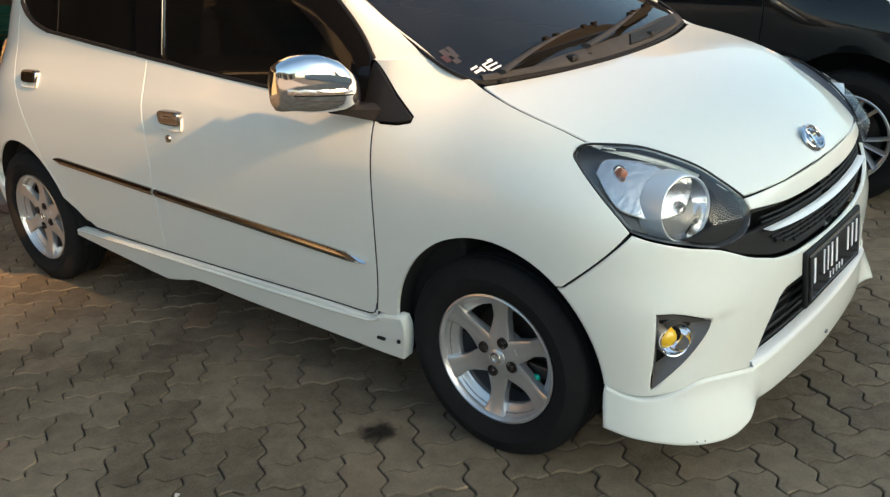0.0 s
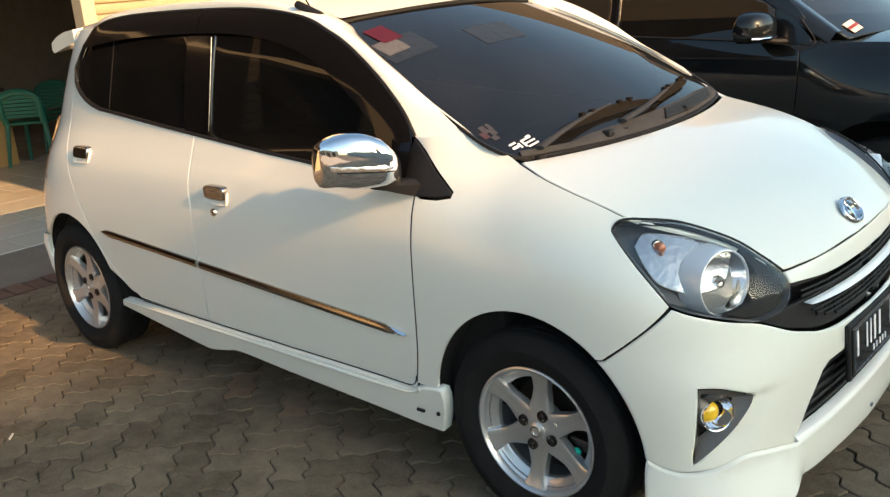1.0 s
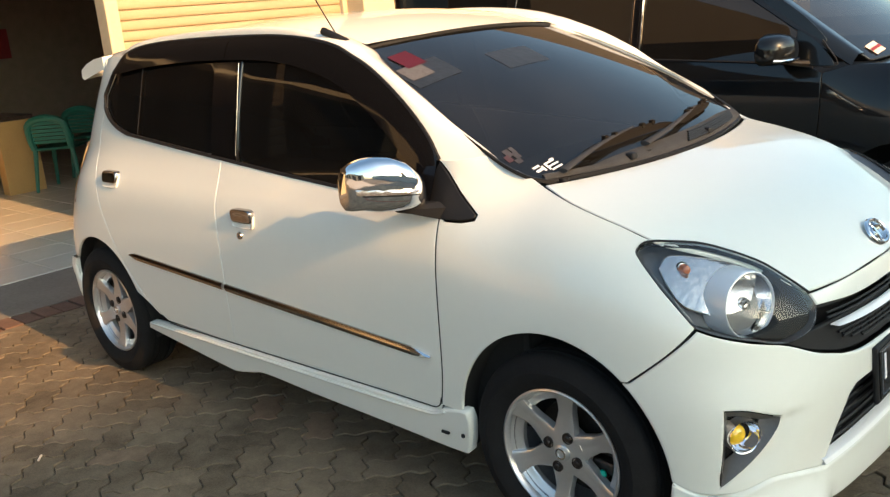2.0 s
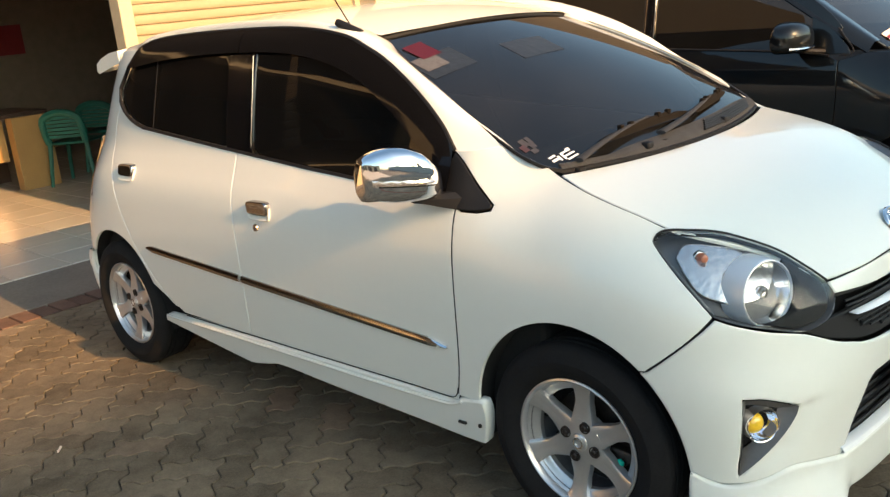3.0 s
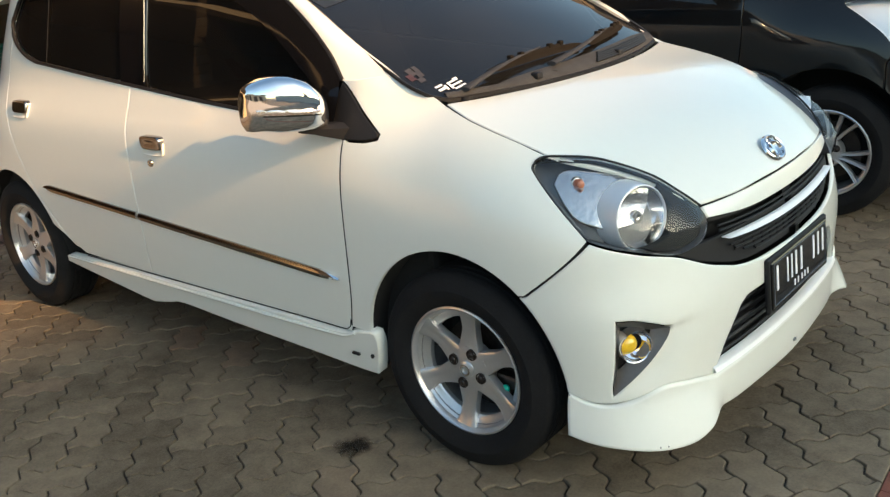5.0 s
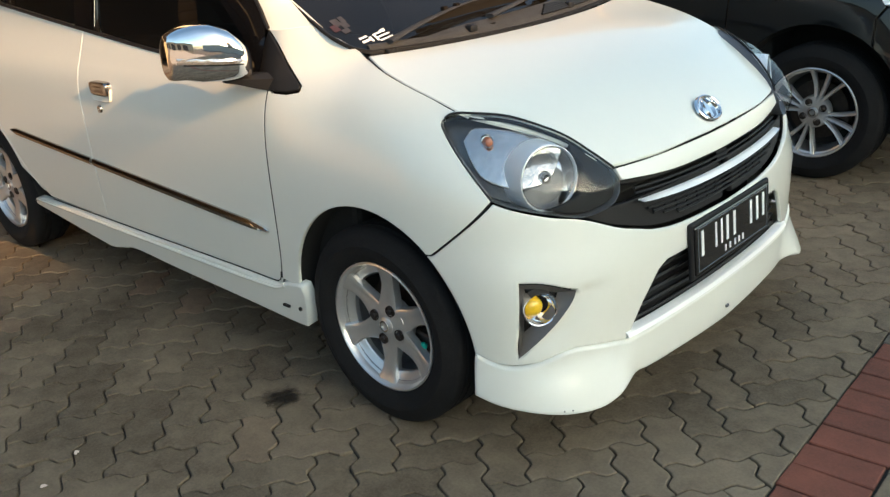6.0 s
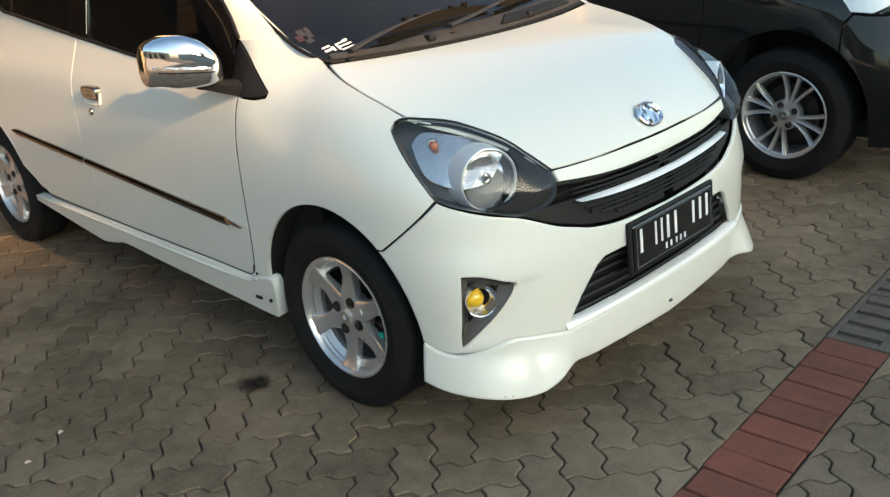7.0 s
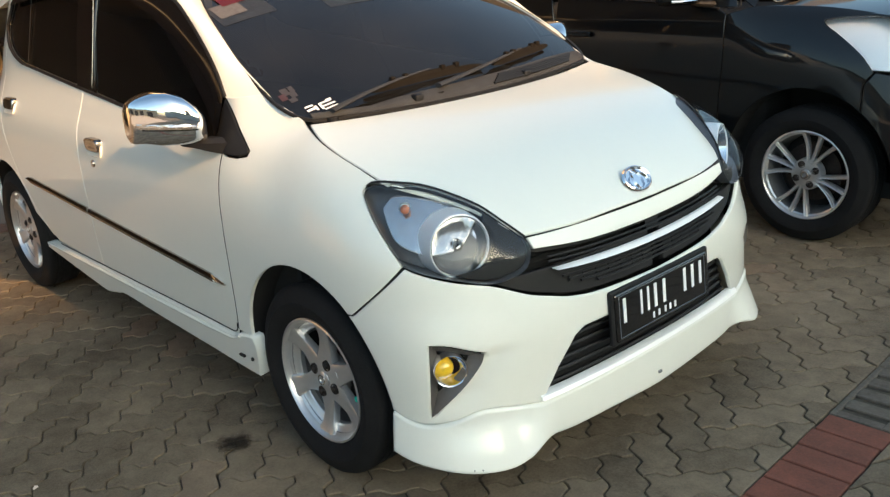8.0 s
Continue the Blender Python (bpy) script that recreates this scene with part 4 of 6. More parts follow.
    def rails(flip):
        f = 1 if flip else -1
        rows = []
        for o, i in zip(rail_out, rail_in):
            a = Vector(side(o.x, o.y))
            on = screen_at(i.x, -i.y) if i.x > .41 - .21 * i.y * i.y else roof_at(i.x, -i.y)
            b = Vector(on) + Vector((0, 0, .004))
            grow = min(1, max(.12, (.86 - o.x) / .22))
            m = (a + b) / 2 + Vector((.004, -.012, .018)) * grow
            row = []
            for k in range(9):
                s = k / 8
                row.append((1 - s) ** 2 * a + 2 * s * (1 - s) * (2 * m - (a + b) / 2) + s * s * b)
            row = [a + Vector((0, .012, -.004))] + row + [b + Vector((0, .006, -.012))]
            if not rows:
                rows.append([Vector((p.x + .035, (p.y + .004) * -f, p.z - .026)) for p in row])
            rows.append([Vector((p.x, p.y * -f, p.z)) for p in row])
        part("roof_rail", loft(rows), WHITE, car, "white roof rail and windscreen pillar", smooth=True, sharp=50)
    bothways(rails)
    rows = []
    for k in range(28):
        s = k / 27
        x1 = -1.33
        row = []
        for j in range(21):
            v = j / 20 * 2 - 1
            x0 = .41 - .21 * (v * .51) ** 2
            x = x0 + (x1 - x0) * s
            hw = ramp([(-1.33, .498), (-1.18, .508), (-.98, .523), (-.3, .533), (.06, .533), (.36, .51)], x)
            row.append(roof_at(x, hw * v))
        rows.append(row)
    part("roof", loft(rows), WHITE, car, "white roof panel", smooth=True)
    rows = [[(x, v * .60, ramp([(-1.48, 1.375), (-1.36, 1.412), (-1.25, 1.432)], x) - .10 * (v * .6) ** 2 + o) for x, o in ((-1.24, .008), (-1.32, .012), (-1.40, .010), (-1.452, .002), (-1.458, -.028), (-1.44, -.045), (-1.32, -.050), (-1.24, -.045))] for v in [k / 10 - 1 for k in range(21)]]
    bm = loft(rows, closed=True)
    bm.verts.ensure_lookup_table()
    bm.faces.new(bm.verts[:8])
    bm.faces.new(bm.verts[-8:])
    part("roof_spoiler", bm, WHITE, car, "white rear roof spoiler", smooth=True, sharp=50)
    base = Vector(side(.29, 1.432)) + Vector((.0, .024, -.004))
    ant = part("antenna_base", box(-.055, -.016, -.012, .055, .016, .014, .010, turn=pose(*base, -22, 24, 12)), PLASTIC, car, "black antenna base", smooth=True)
    part("antenna_mast", tube([base + Vector((.0, .005, .01)), base + Vector((-.46, .04, .58))], [.0026, .0014], 6), PLASTIC, ant)

    def frame_point(x):
        """The point of the door frame's upper line at x."""
        for p, q in zip(frame_line, frame_line[1:]):
            if q.x <= x <= p.x:
                return p.lerp(q, (p.x - x) / max(1e-6, p.x - q.x))
        return frame_line[-1] if x < 0 else frame_line[0]

    # side glass
    def glazing(flip):
        ff = [p for p in frame_line if p.x > -.17]
        rr = [p for p in frame_line if p.x < -.335]
        low_f = [p for p in belt_line if -.17 < p.x < .80]
        low_r = [p for p in belt_line if p.x < -.335]
        panel("front_window", joined([(.82, .93)], low_f, [(-.17, 1.036), (-.17, 1.45)], ff[::-1], [(.82, 1.05)]), side, TINT, car, "dark tinted front door glass", step=.08, gap=.006, deep=.004, off=-.008, mirror=flip)
        panel("rear_window", joined(low_r[::-1] and [(-.335, 1.036)], low_r, window_back, [(-1.152, 1.25)], rr[::-1], [(-.335, 1.45)]), side, TINT, car, "dark tinted rear door glass", step=.08, gap=.006, deep=.004, off=-.008, mirror=flip)
        panel("pillar_cover", joined([(-.338, 1.030), (-.166, 1.015), (-.166, 1.448), (-.338, 1.450)]), side, GLOSS_BLACK, car, step=.06, off=-.003, mirror=flip)
        panel("mirror_triangle", joined([(.80, .928), (.869, .916), (.93, .916), (.97, .924), (.973, .936), (.906, .987), (.858, 1.038), (.822, 1.072), (.80, 1.03)]), side, PLASTIC, car, "black triangular mirror base cover", step=.03, off=.003, mirror=flip)
        f = 1 if flip else -1
        for run, r in ((belt_line, .006), (frame_line, .007), ([*window_back, Vector((-1.155, 1.25)), Vector((-1.08, 1.345))], .008)):
            part("window_seal", tube([Vector((q.x, f * (sk.side(q.x, q.y) - .001), q.y)) for q in run], r, 6), PLASTIC, car, smooth=True)
        for x0, x1 in ((-.178, -.172), (-.836, -.857)):
            part("window_divider", tube([Vector((x0 + (x1 - x0) * 0, f * (sk.side(x0, 1.36) + .003), 1.36)), Vector((x1, f * (sk.side(x1, 1.09 if x1 < -.5 else 1.04) + .003), 1.09 if x1 < -.5 else 1.04))], .0018, 6), DARK_CHROME if x0 > -.5 else PLASTIC, car, smooth=True)
        # rain visors
        for lo, hi in (((.30, 1.318), (-.256, 1.373)), ((-.259, 1.373), (-1.075, 1.332))):
            x_far = .815 if lo[0] > 0 else lo[0]
            up_run = [frame_point(hi[0] + (x_far - hi[0]) * k / 30) for k in range(31)]
            rows = []
            for q in up_run:
                zl = ramp([(-1.075, 1.330), (-.716, 1.363), (-.254, 1.373), (.048, 1.360), (.28, 1.318), (.42, 1.265), (.56, 1.180), (.68, 1.085), (.76, 1.01), (.815, .945)], q.x)
                zl = min(zl, q.y - .004)
                row = []
                for k in range(5):
                    z = q.y + .004 + (zl - q.y - .004) * k / 4
                    row.append(Vector((q.x, f * (sk.side(q.x, z) + .005 + .009 * math.sin(min(1, k / 3) * 1.57)), z)))
                rows.append(row)
            part("rain_visor", loft(rows), VISOR, car, "smoked acrylic rain visor", smooth=True)
    bothways(glazing)

    # side skirts, arches, underbody
    def flanks(flip):
        f = 1 if flip else -1
        top = [(-.885, .302), (-.3, .318), (.60, .322), (.79, .314), (.815, .330), (.895, .345)]
        low = [(.918, .345), (.925, .30), (.905, .215), (.868, .196), (.6, .207), (.2, .222), (-.08, .236), (-.17, .222), (-.276, .203), (-.34, .205), (-.6, .236), (-.895, .272)]
        skirt = lambda x, z: (x, -(sk.side(x, z) + .012 + .05 * max(0, .31 - z)), z)
        sk_ob = panel("side_skirt", joined(top, curve(low, 4)), skirt, WHITE, car, "white aero side skirt", step=.035, deep=.04, edge=.006, mirror=flip)
        crease = [Vector((x, f * (sk.side(x, .30) + .015), .302 + (.0 if x < .6 else (x - .6) * .03))) for x in [-.86 + k * .164 for k in range(11)]]
        crease += [Vector((x, f * (sk.side(x, z) + .011), z)) for x, z in ((.800, .312), (.818, .318), (.830, .327))]
        # Thin black line laid along the sill in place of the door gap's shade.
        sill = curve([(-.72, .324), (-.3, .3245), (.2, .326), (.6, .3275), (.765, .326), (.794, .331), (.808, .343), (.8165, .366)], 5)
        part("door_sill_shade", tube([Vector((q.x, f * (sk.side(q.x, q.y) + .0016), q.y)) for q in sill], .0019, 6), LINER, car)
        part("skirt_ridge", tube(crease, .006, 6), WHITE, sk_ob, smooth=True)
        part("skirt_badge", box(.812, f * .787 - .004, .254, .842, f * .787 + .004, .262, .001), PLASTIC, sk_ob, "small dark badge plate")
        part("skirt_screw", ellipsoid((.905, f * .795, .27), (.007, .005, .007)), PLASTIC, sk_ob)
        for cx, rx, rz, a0, a1 in ((1.23, .345, .368, -12, 192), (-1.2275, .322, .358, -12, 192)):
            rows = []
            for x, z in arc(cx, .287, rx, rz, a0, a1, 30):
                y = min(sk.side(x, max(.2, z)), .79)
                rows.append([(x, f * (y - .012), z), (x, f * (y - .10), z - .0), (cx + (x - cx) * 1.02, f * .45, .287 + (z - .287) * 1.02), (cx + (x - cx) * .2, f * .45, .287 + (z - .287) * .2)])
            part("wheel_liner", loft(rows), LINER, car, smooth=True)
        # rear bumper corner and mud lip
        rows = []
        for k in range(7):
            z = .50 - .215 * k / 6
            x = -1.535 - .02 * math.sin(k)
            rows.append([(x + .03, f * (sk.side(-1.52, z) - .03), z), (x + .015, f * (sk.side(-1.52, z) + .004), z), (x - .03, f * (sk.side(-1.54, z) + .006), z), (-1.62, f * (sk.side(-1.62, z) + .002), z), (-1.70, f * .45, z), (-1.72, 0, z)])
        part("rear_bumper", loft(rows), WHITE, car, smooth=True)
        bm = tube([Vector((-1.545, f * (sk.side(-1.545, z) + .008), z)) for z in (.51, .45, .40, .34, .285)], [.008, .017, .02, .02, .012], 8, flat=.5)
        part("rear_lip", bm, WHITE, car, smooth=True)
        rows = [[(x, f * (sk.side(x, z) + .006), z) for x in (-1.40, -1.44, -1.48, -1.53)] for z in (.78, .85, .92, .98, 1.03)]
        rows = [[(p[0] - .02 * (k - 2) * .4, p[1], p[2]) for p in r] for k, r in enumerate(rows)]
        part("tail_lamp", loft(rows), RED_LENS, car, "red tail lamp", smooth=True)
    bothways(flanks)
    rows = [[(x, y, ramp([(.3, 1.0), (.5, 1.0), (1.0, 1.0)], .4) * z) for x, y in ((-1.44, -.62), (-1.50, -.3), (-1.52, 0), (-1.50, .3), (-1.44, .62))] for z in (.3, .6, 1.0, 1.37)]
    part("tailgate", loft([[(ramp(HATCH.tail, z) + .06 + .12 * y * y, y, z) for y in (-.46, -.3, 0, .3, .46)] for z in (.28, .5, .8, 1.0, 1.2, 1.36)]), WHITE, car, smooth=True)
    part("underbody", box(-1.6, -.66, .19, 1.62, .66, .24, .01), LINER, car)
    part("engine_bay", box(1.0, -.44, .24, 1.72, .44, .66, .02), LINER, car)
    part("cabin_floor", box(-1.5, -.70, .30, 1.10, .70, .78, .02), LINER, car)
    part("dashboard", box(.62, -.60, .75, 1.06, .60, .965, .04), PLASTIC, car)

    # mirrors
    def mirrors(flip):
        f = 1 if flip else -1
        shape = [(-.965, .706, .984, 1.072), (-.959, .726, .970, 1.090), (-.938, .757, .969, 1.102), (-.905, .792, .959, 1.113), (-.87, .820, .955, 1.113), (-.835, .838, .953, 1.102), (-.808, .841, .953, 1.080), (-.789, .839, .954, 1.060), (-.786, .835, .956, 1.054)]
        rows = []
        for y, xf, zb, zt in shape:
            back = .672 + .022 * (y + .964) / .178
            zc = zb + .48 * (zt - zb)
            ring = []
            for k in range(28):
                ca, sa = math.cos(2 * math.pi * k / 28), math.sin(2 * math.pi * k / 28)
                px, pz = math.copysign(abs(ca) ** (.50 if sa > 0 else .36), ca), math.copysign(abs(sa) ** (.72 if sa > 0 else .5), sa)
                mid = back + .03
                ring.append((mid + px * ((xf - mid) if ca > 0 else .03), f * -y, zc + pz * ((zt - zc) if sa > 0 else (zc - zb))))
            rows.append(ring)
        bm = loft(rows, closed=True)
        bm.verts.ensure_lookup_table()
        bm.faces.new(bm.verts[:28])
        bm.faces.new(bm.verts[-28:])
        mir = part("door_mirror", bm, CHROME, car, "chrome-capped door mirror with indicator strip", smooth=True, sharp=60)
        front_x = [(y, xf) for y, xf, zb, zt in shape]
        rows = []
        for k in range(17):
            s = k / 16
            y = -.955 + .135 * s
            x = ramp(front_x, y) - .0015
            zs, hh = 1.022 - .012 * s, .0085 * min(1, .35 + 4 * (1 - s))
            rows.append([(x - .012, f * -y, zs - hh), (x, f * -y, zs - hh), (x + .0035, f * -y, zs), (x, f * -y, zs + hh), (x - .012, f * -y, zs + hh)])
        part("indicator_strip", loft(rows), LAMP_SILVER, mir, "clear indicator strip", smooth=True)
        rows = []
        for k in range(13):
            y = -.945 + .13 * k / 12
            x = ramp(front_x, y) - .0015
            zs = 1.0115 - .012 * k / 12
            rows.append([(x - .012, f * -y, zs - .002), (x + .001, f * -y, zs - .002), (x + .001, f * -y, zs + .002), (x - .012, f * -y, zs + .002)])
        part("strip_seam", loft(rows), GLOSS_BLACK, mir, smooth=True)
        part("mirror_glass", box(.664, f * .875 - .070, .985, .690, f * .875 + .070, 1.085, .002), GLOSS_BLACK, mir)
        rows = [[Vector((x + dx * w, f * y, z + dz * h)) for dx, dz in ((-1, -.6), (.9, -1), (1, .4), (.4, 1), (-.9, 1))] for x, y, z, w, h in ((.768, .842, .950, .006, .004), (.785, .820, .950, .018, .010), (.808, .79, .945, .030, .018), (.835, .748, .938, .036, .026))]
        bm = loft(rows, closed=True)
        part("mirror_arm", bm, PLASTIC, mir, "black mirror arm", smooth=True)
    bothways(mirrors)

    # headlamps
    def lamps(flip):
        g = -1 if flip else 1
        outline = joined(nose_run([(1.49, .642, .893), (1.572, .588, .880), (1.671, .526, .837), (1.734, .49, .791), (1.774, .454, .748)], sk, 6), nose_run([(1.774, .454, .748), (1.79, .448, .715), (1.795, .48, .672), (1.771, .568, .657), (1.723, .643, .677), (1.661, .701, .699), (1.619, .725, .716)], sk, 6), nose_run([(1.619, .725, .716), (1.533, .725, .80), (1.465, .706, .86), (1.447, .692, .880), (1.462, .672, .893), (1.49, .642, .893)], sk, 6))
        outline = [Vector((q.x * g, q.y)) for q in outline]
        def lens_at(a, z):
            """The lens stands proud of the body towards its middle."""
            d = min((q - Vector((a, z))).length for q in outline)
            k = .030 * min(1, d / .055) ** .7 if inside((a, z), outline) else 0
            x, y, zz = nose(a, z)
            return (x + k * math.cos(a / 1.1), y - k * math.sin(a / 1.1), zz + .25 * k)
        lamp = panel("headlamp", outline, lens_at, CLEAR, car, "clear headlamp with round reflector and orange bulb", step=.022, gap=.003, deep=.004, off=.002)
        inner = lambda a, z: tuple(Vector(nose(a, z)) - Vector((.055 * math.cos(a / 1.1) + .02, g * 0 - math.copysign(.055 * math.sin(abs(a) / 1.1), a), 0)))
        part_rows = [[Vector(nose(q.x, q.y)), Vector(inner(q.x, q.y))] for q in outline + outline[:1]]
        part("lamp_wall", loft(part_rows), LAMP_GREY, lamp, smooth=True)
        panel("lamp_housing", outline, inner, LAMP_GREY, lamp, "dark grey lamp housing", step=.05, gap=0, deep=.004)
        mid_at = lambda a, z: tuple(Vector(nose(a, z)) - Vector((.034 * math.cos(a / 1.1) + .004, -math.copysign(.034 * math.sin(abs(a) / 1.1), a), 0)))
        near_at = lambda a, z: tuple(Vector(nose(a, z)) - Vector((.012 * math.cos(a / 1.1) + .004, -math.copysign(.012 * math.sin(abs(a) / 1.1), a), 0)))
        silver = [Vector((q.x * g, q.y)) for q in joined(nose_run([(1.532, .700, .835), (1.545, .668, .860), (1.59, .612, .852), (1.66, .555, .830), (1.70, .53, .80)], sk, 4), nose_run([(1.70, .53, .80), (1.70, .60, .74), (1.665, .675, .728)], sk, 4), nose_run([(1.665, .675, .728), (1.60, .712, .755), (1.562, .712, .795), (1.532, .700, .835)], sk, 4))]
        panel("lamp_reflector", silver, mid_at, LAMP_SILVER, lamp, "silver reflector", step=.04, gap=0, deep=.02)
        dark = [Vector((q.x * g, q.y)) for q in joined(nose_run([(1.70, .512, .815), (1.734, .492, .786), (1.773, .458, .745), (1.79, .452, .715), (1.795, .48, .676), (1.771, .568, .663), (1.725, .64, .683)], sk, 4), nose_run([(1.725, .64, .683), (1.738, .60, .688), (1.755, .556, .704), (1.760, .533, .735), (1.748, .522, .768), (1.722, .528, .797), (1.70, .512, .815)], sk, 4))]
        panel("lamp_mask", dark, near_at, LINER, lamp, "black inner mask", step=.04, gap=0, deep=.03)
        fwd = Vector((1, g * -.35, .10)).normalized()
        brow = nose_run([(1.450, .688, .885), (1.462, .672, .893), (1.49, .642, .893), (1.572, .588, .880), (1.671, .526, .837), (1.734, .49, .791), (1.774, .454, .748)], sk, 6)
        part("lamp_seal", tube([Vector(nose(q.x * g, q.y)) + Vector((.002, 0, .004)) for q in brow], .0030, 8), PLASTIC, lamp, smooth=True)
        part("lamp_brow", loft([[Vector(nose(q.x * g, q.y - .002)) - Vector((.004, 0, 0)), Vector(near_at(q.x * g, q.y - .006)), Vector(near_at(q.x * g, q.y - .013))] for q in brow]), LINER, lamp, "dark upper lamp border", smooth=True)
        c = Vector((1.660, g * -.588, .746))
        m = look(c, c + fwd) @ Matrix.Rotation(radians(90), 4, "X")
        for nm, prof, mat, lb in (("reflector_bowl", [(0, -.040), (.022, -.036), (.023, -.034), (.046, -.024), (.047, -.022), (.064, -.006), (.065, -.004), (.0745, .034)], REFLECTOR, "round reflector bowl"), ("bowl_ring", [(.0765, .0), (.0765, .034), (.0785, .038), (.081, .037), (.086, .006), (.089, -.03)], BOWL, "bright bowl ring"), ("bulb_cap", [(.008, .024), (.014, .023), (.0165, .018), (.0165, -.04)], CHROME, ""), ("bulb_tip", [(0, .020), (.009, .020), (.009, .012)], GLOSS_BLACK, "")):
            bm = lathe(prof, 36)
            bmesh.ops.transform(bm, matrix=m, verts=bm.verts)
            part(nm, bm, mat, lamp, lb, smooth=True)
        c2 = Vector((1.541, g * -.640, .830))
        m2 = look(c2, c2 + Vector((1, g * -.8, .2))) @ Matrix.Rotation(radians(90), 4, "X")
        for nm, prof, mat, lb in (("indicator_bowl", [(.010, .004), (.016, .004), (.018, -.004)], REFLECTOR, ""), ("indicator_bulb", [(0, .030), (.009, .026), (.0135, .014), (.012, -.02)], ORANGE, "orange indicator bulb")):
            bm = lathe(prof, 28)
            bmesh.ops.transform(bm, matrix=m2, verts=bm.verts)
            part(nm, bm, mat, lamp, lb, smooth=True)
    bothways(lamps)

    # black lines laid in the shut lines to stand for the shade in the gaps
    def seam_shades(flip):
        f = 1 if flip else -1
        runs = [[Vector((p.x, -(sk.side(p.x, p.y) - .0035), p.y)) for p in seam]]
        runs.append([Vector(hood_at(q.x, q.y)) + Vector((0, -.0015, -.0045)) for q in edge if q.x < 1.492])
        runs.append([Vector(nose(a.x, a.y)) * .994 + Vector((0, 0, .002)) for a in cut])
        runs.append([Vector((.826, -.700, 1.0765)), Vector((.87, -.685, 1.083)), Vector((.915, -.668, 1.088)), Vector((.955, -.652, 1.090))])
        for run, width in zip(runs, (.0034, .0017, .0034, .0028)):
            part("shut_line_shade", tube([Vector((p.x, p.y * -f, p.z)) for p in run], width, 6), LINER, car)
    bothways(seam_shades)

    # number plate: plain bars in place of the characters
    tilt = pose(1.877, 0, .468, 0, -4, 0)
    plate = part("number_plate", box(-.004, -.222, -.069, .004, .222, .069, .006, turn=tilt), GLOSS_BLACK, car, "black number plate with plain white bars")
    bm = box(-.014, -.235, -.080, .0, .235, .080, .006, turn=tilt)
    part("plate_holder", bm, PLASTIC, plate)
    for y0, w in ((-.190, .013), (-.112, .009), (-.080, .009), (-.048, .013), (-.006, .013), (.096, .013), (.136, .013), (.176, .013)):
        part("plate_bar", box(.004, y0, -.020, .0055, y0 + w, .050, .0003, turn=tilt), MARK, plate)
    for y0 in (-.058, -.032, -.002, .022, .046):
        part("plate_bar", box(.004, y0, -.050, .0055, y0 + .008, -.032, .0003, turn=tilt), MARK, plate)
    for a0, b0, a1, b1 in ((-.205, -.0605, .205, -.0585), (-.205, .0590, .205, .0610), (-.207, -.0605, -.205, .0610), (.205, -.0605, .207, .0610)):
        part("plate_line", box(.004, a0, b0, .0054, a1, b1, .0002, turn=tilt), BEZEL, plate)
    part("plate_bracket", box(1.80, -.06, .40, 1.866, .06, .47, .005), PLASTIC, plate)

    for x, nm in ((1.2275, "front"), (-1.2275, "rear")):
        for s in (-1, 1):
            w = new("wheel")
            w.parent = car
            w.matrix_basis = Matrix.Translation((x, s * .690, .289)) @ Matrix.Rotation((0 if s < 0 else math.pi), 4, "Z") @ Matrix.Rotation(radians(5 if x > 0 else 6), 4, "Y")
            tagged(w, "six-spoke silver alloy wheel with black tyre")
            wheel_parts(w, .2905, .190, .178, 6, False)
    return car


def lathe_at(prof, c):
    bm = lathe(prof, 14)
    bmesh.ops.transform(bm, matrix=Matrix.Translation(c) @ Matrix.Rotation(radians(90), 4, "X"), verts=bm.verts)
    return bm


hatchback = white_hatchback()

# ---- ground ----
ground = tagged(part("ground", box(-150, -150, -.50, 150, 150, -.30), BOUNCE_GROUND), "pale concrete yard", "ground", kind="structure")
# Ground ahead of the car is darkened to keep lamp reflections dark.
tagged(part("yard_slab", box(6.4, -60, -.30, 60, 60, -.006), DARK_YARD), "yard ground darkened for lamp reflections", "ground", kind="structure")
# Yard ground is lightened to bounce more light onto the car's side.
tagged(part("yard_slab", box(-2.4, -60, -.30, 6.4, -7, -.006), BOUNCE_GROUND), "yard ground kept pale to bounce light", "ground", kind="structure")
tagged(part("yard_slab", box(-2.4, 6, -.30, 6.4, 60, -.006), BOUNCE_GROUND), "yard ground kept pale to bounce light", "ground", kind="structure")
tagged(part("joint_bed", box(-2.4, -7, -.30, 6.4, 6, -.012), JOINT), "sandy joint bed under the pavers", "ground", kind="structure")
U, WAVE = .1125, .0112
LAY = Matrix.Rotation(radians(47.4), 4, "Z") @ Matrix.Translation((.0485, .0085, 0))
ZIGZAG = ((0, 0), (.23, .92), (.36, 1), (.64, -1), (.77, -.92), (1, 0))


def zig(t):
    t = (t / U + 1e-6) % 1
    for (a, va), (b, vb) in zip(ZIGZAG, ZIGZAG[1:]):
        if t <= b:
            return va + (vb - va) * (t - a) / (b - a)
    return 0


def wavy(x, y):
    """Bends straight block edges into interlocking zigzags."""
    return Vector((x - WAVE * zig(y), y + WAVE * zig(x)))


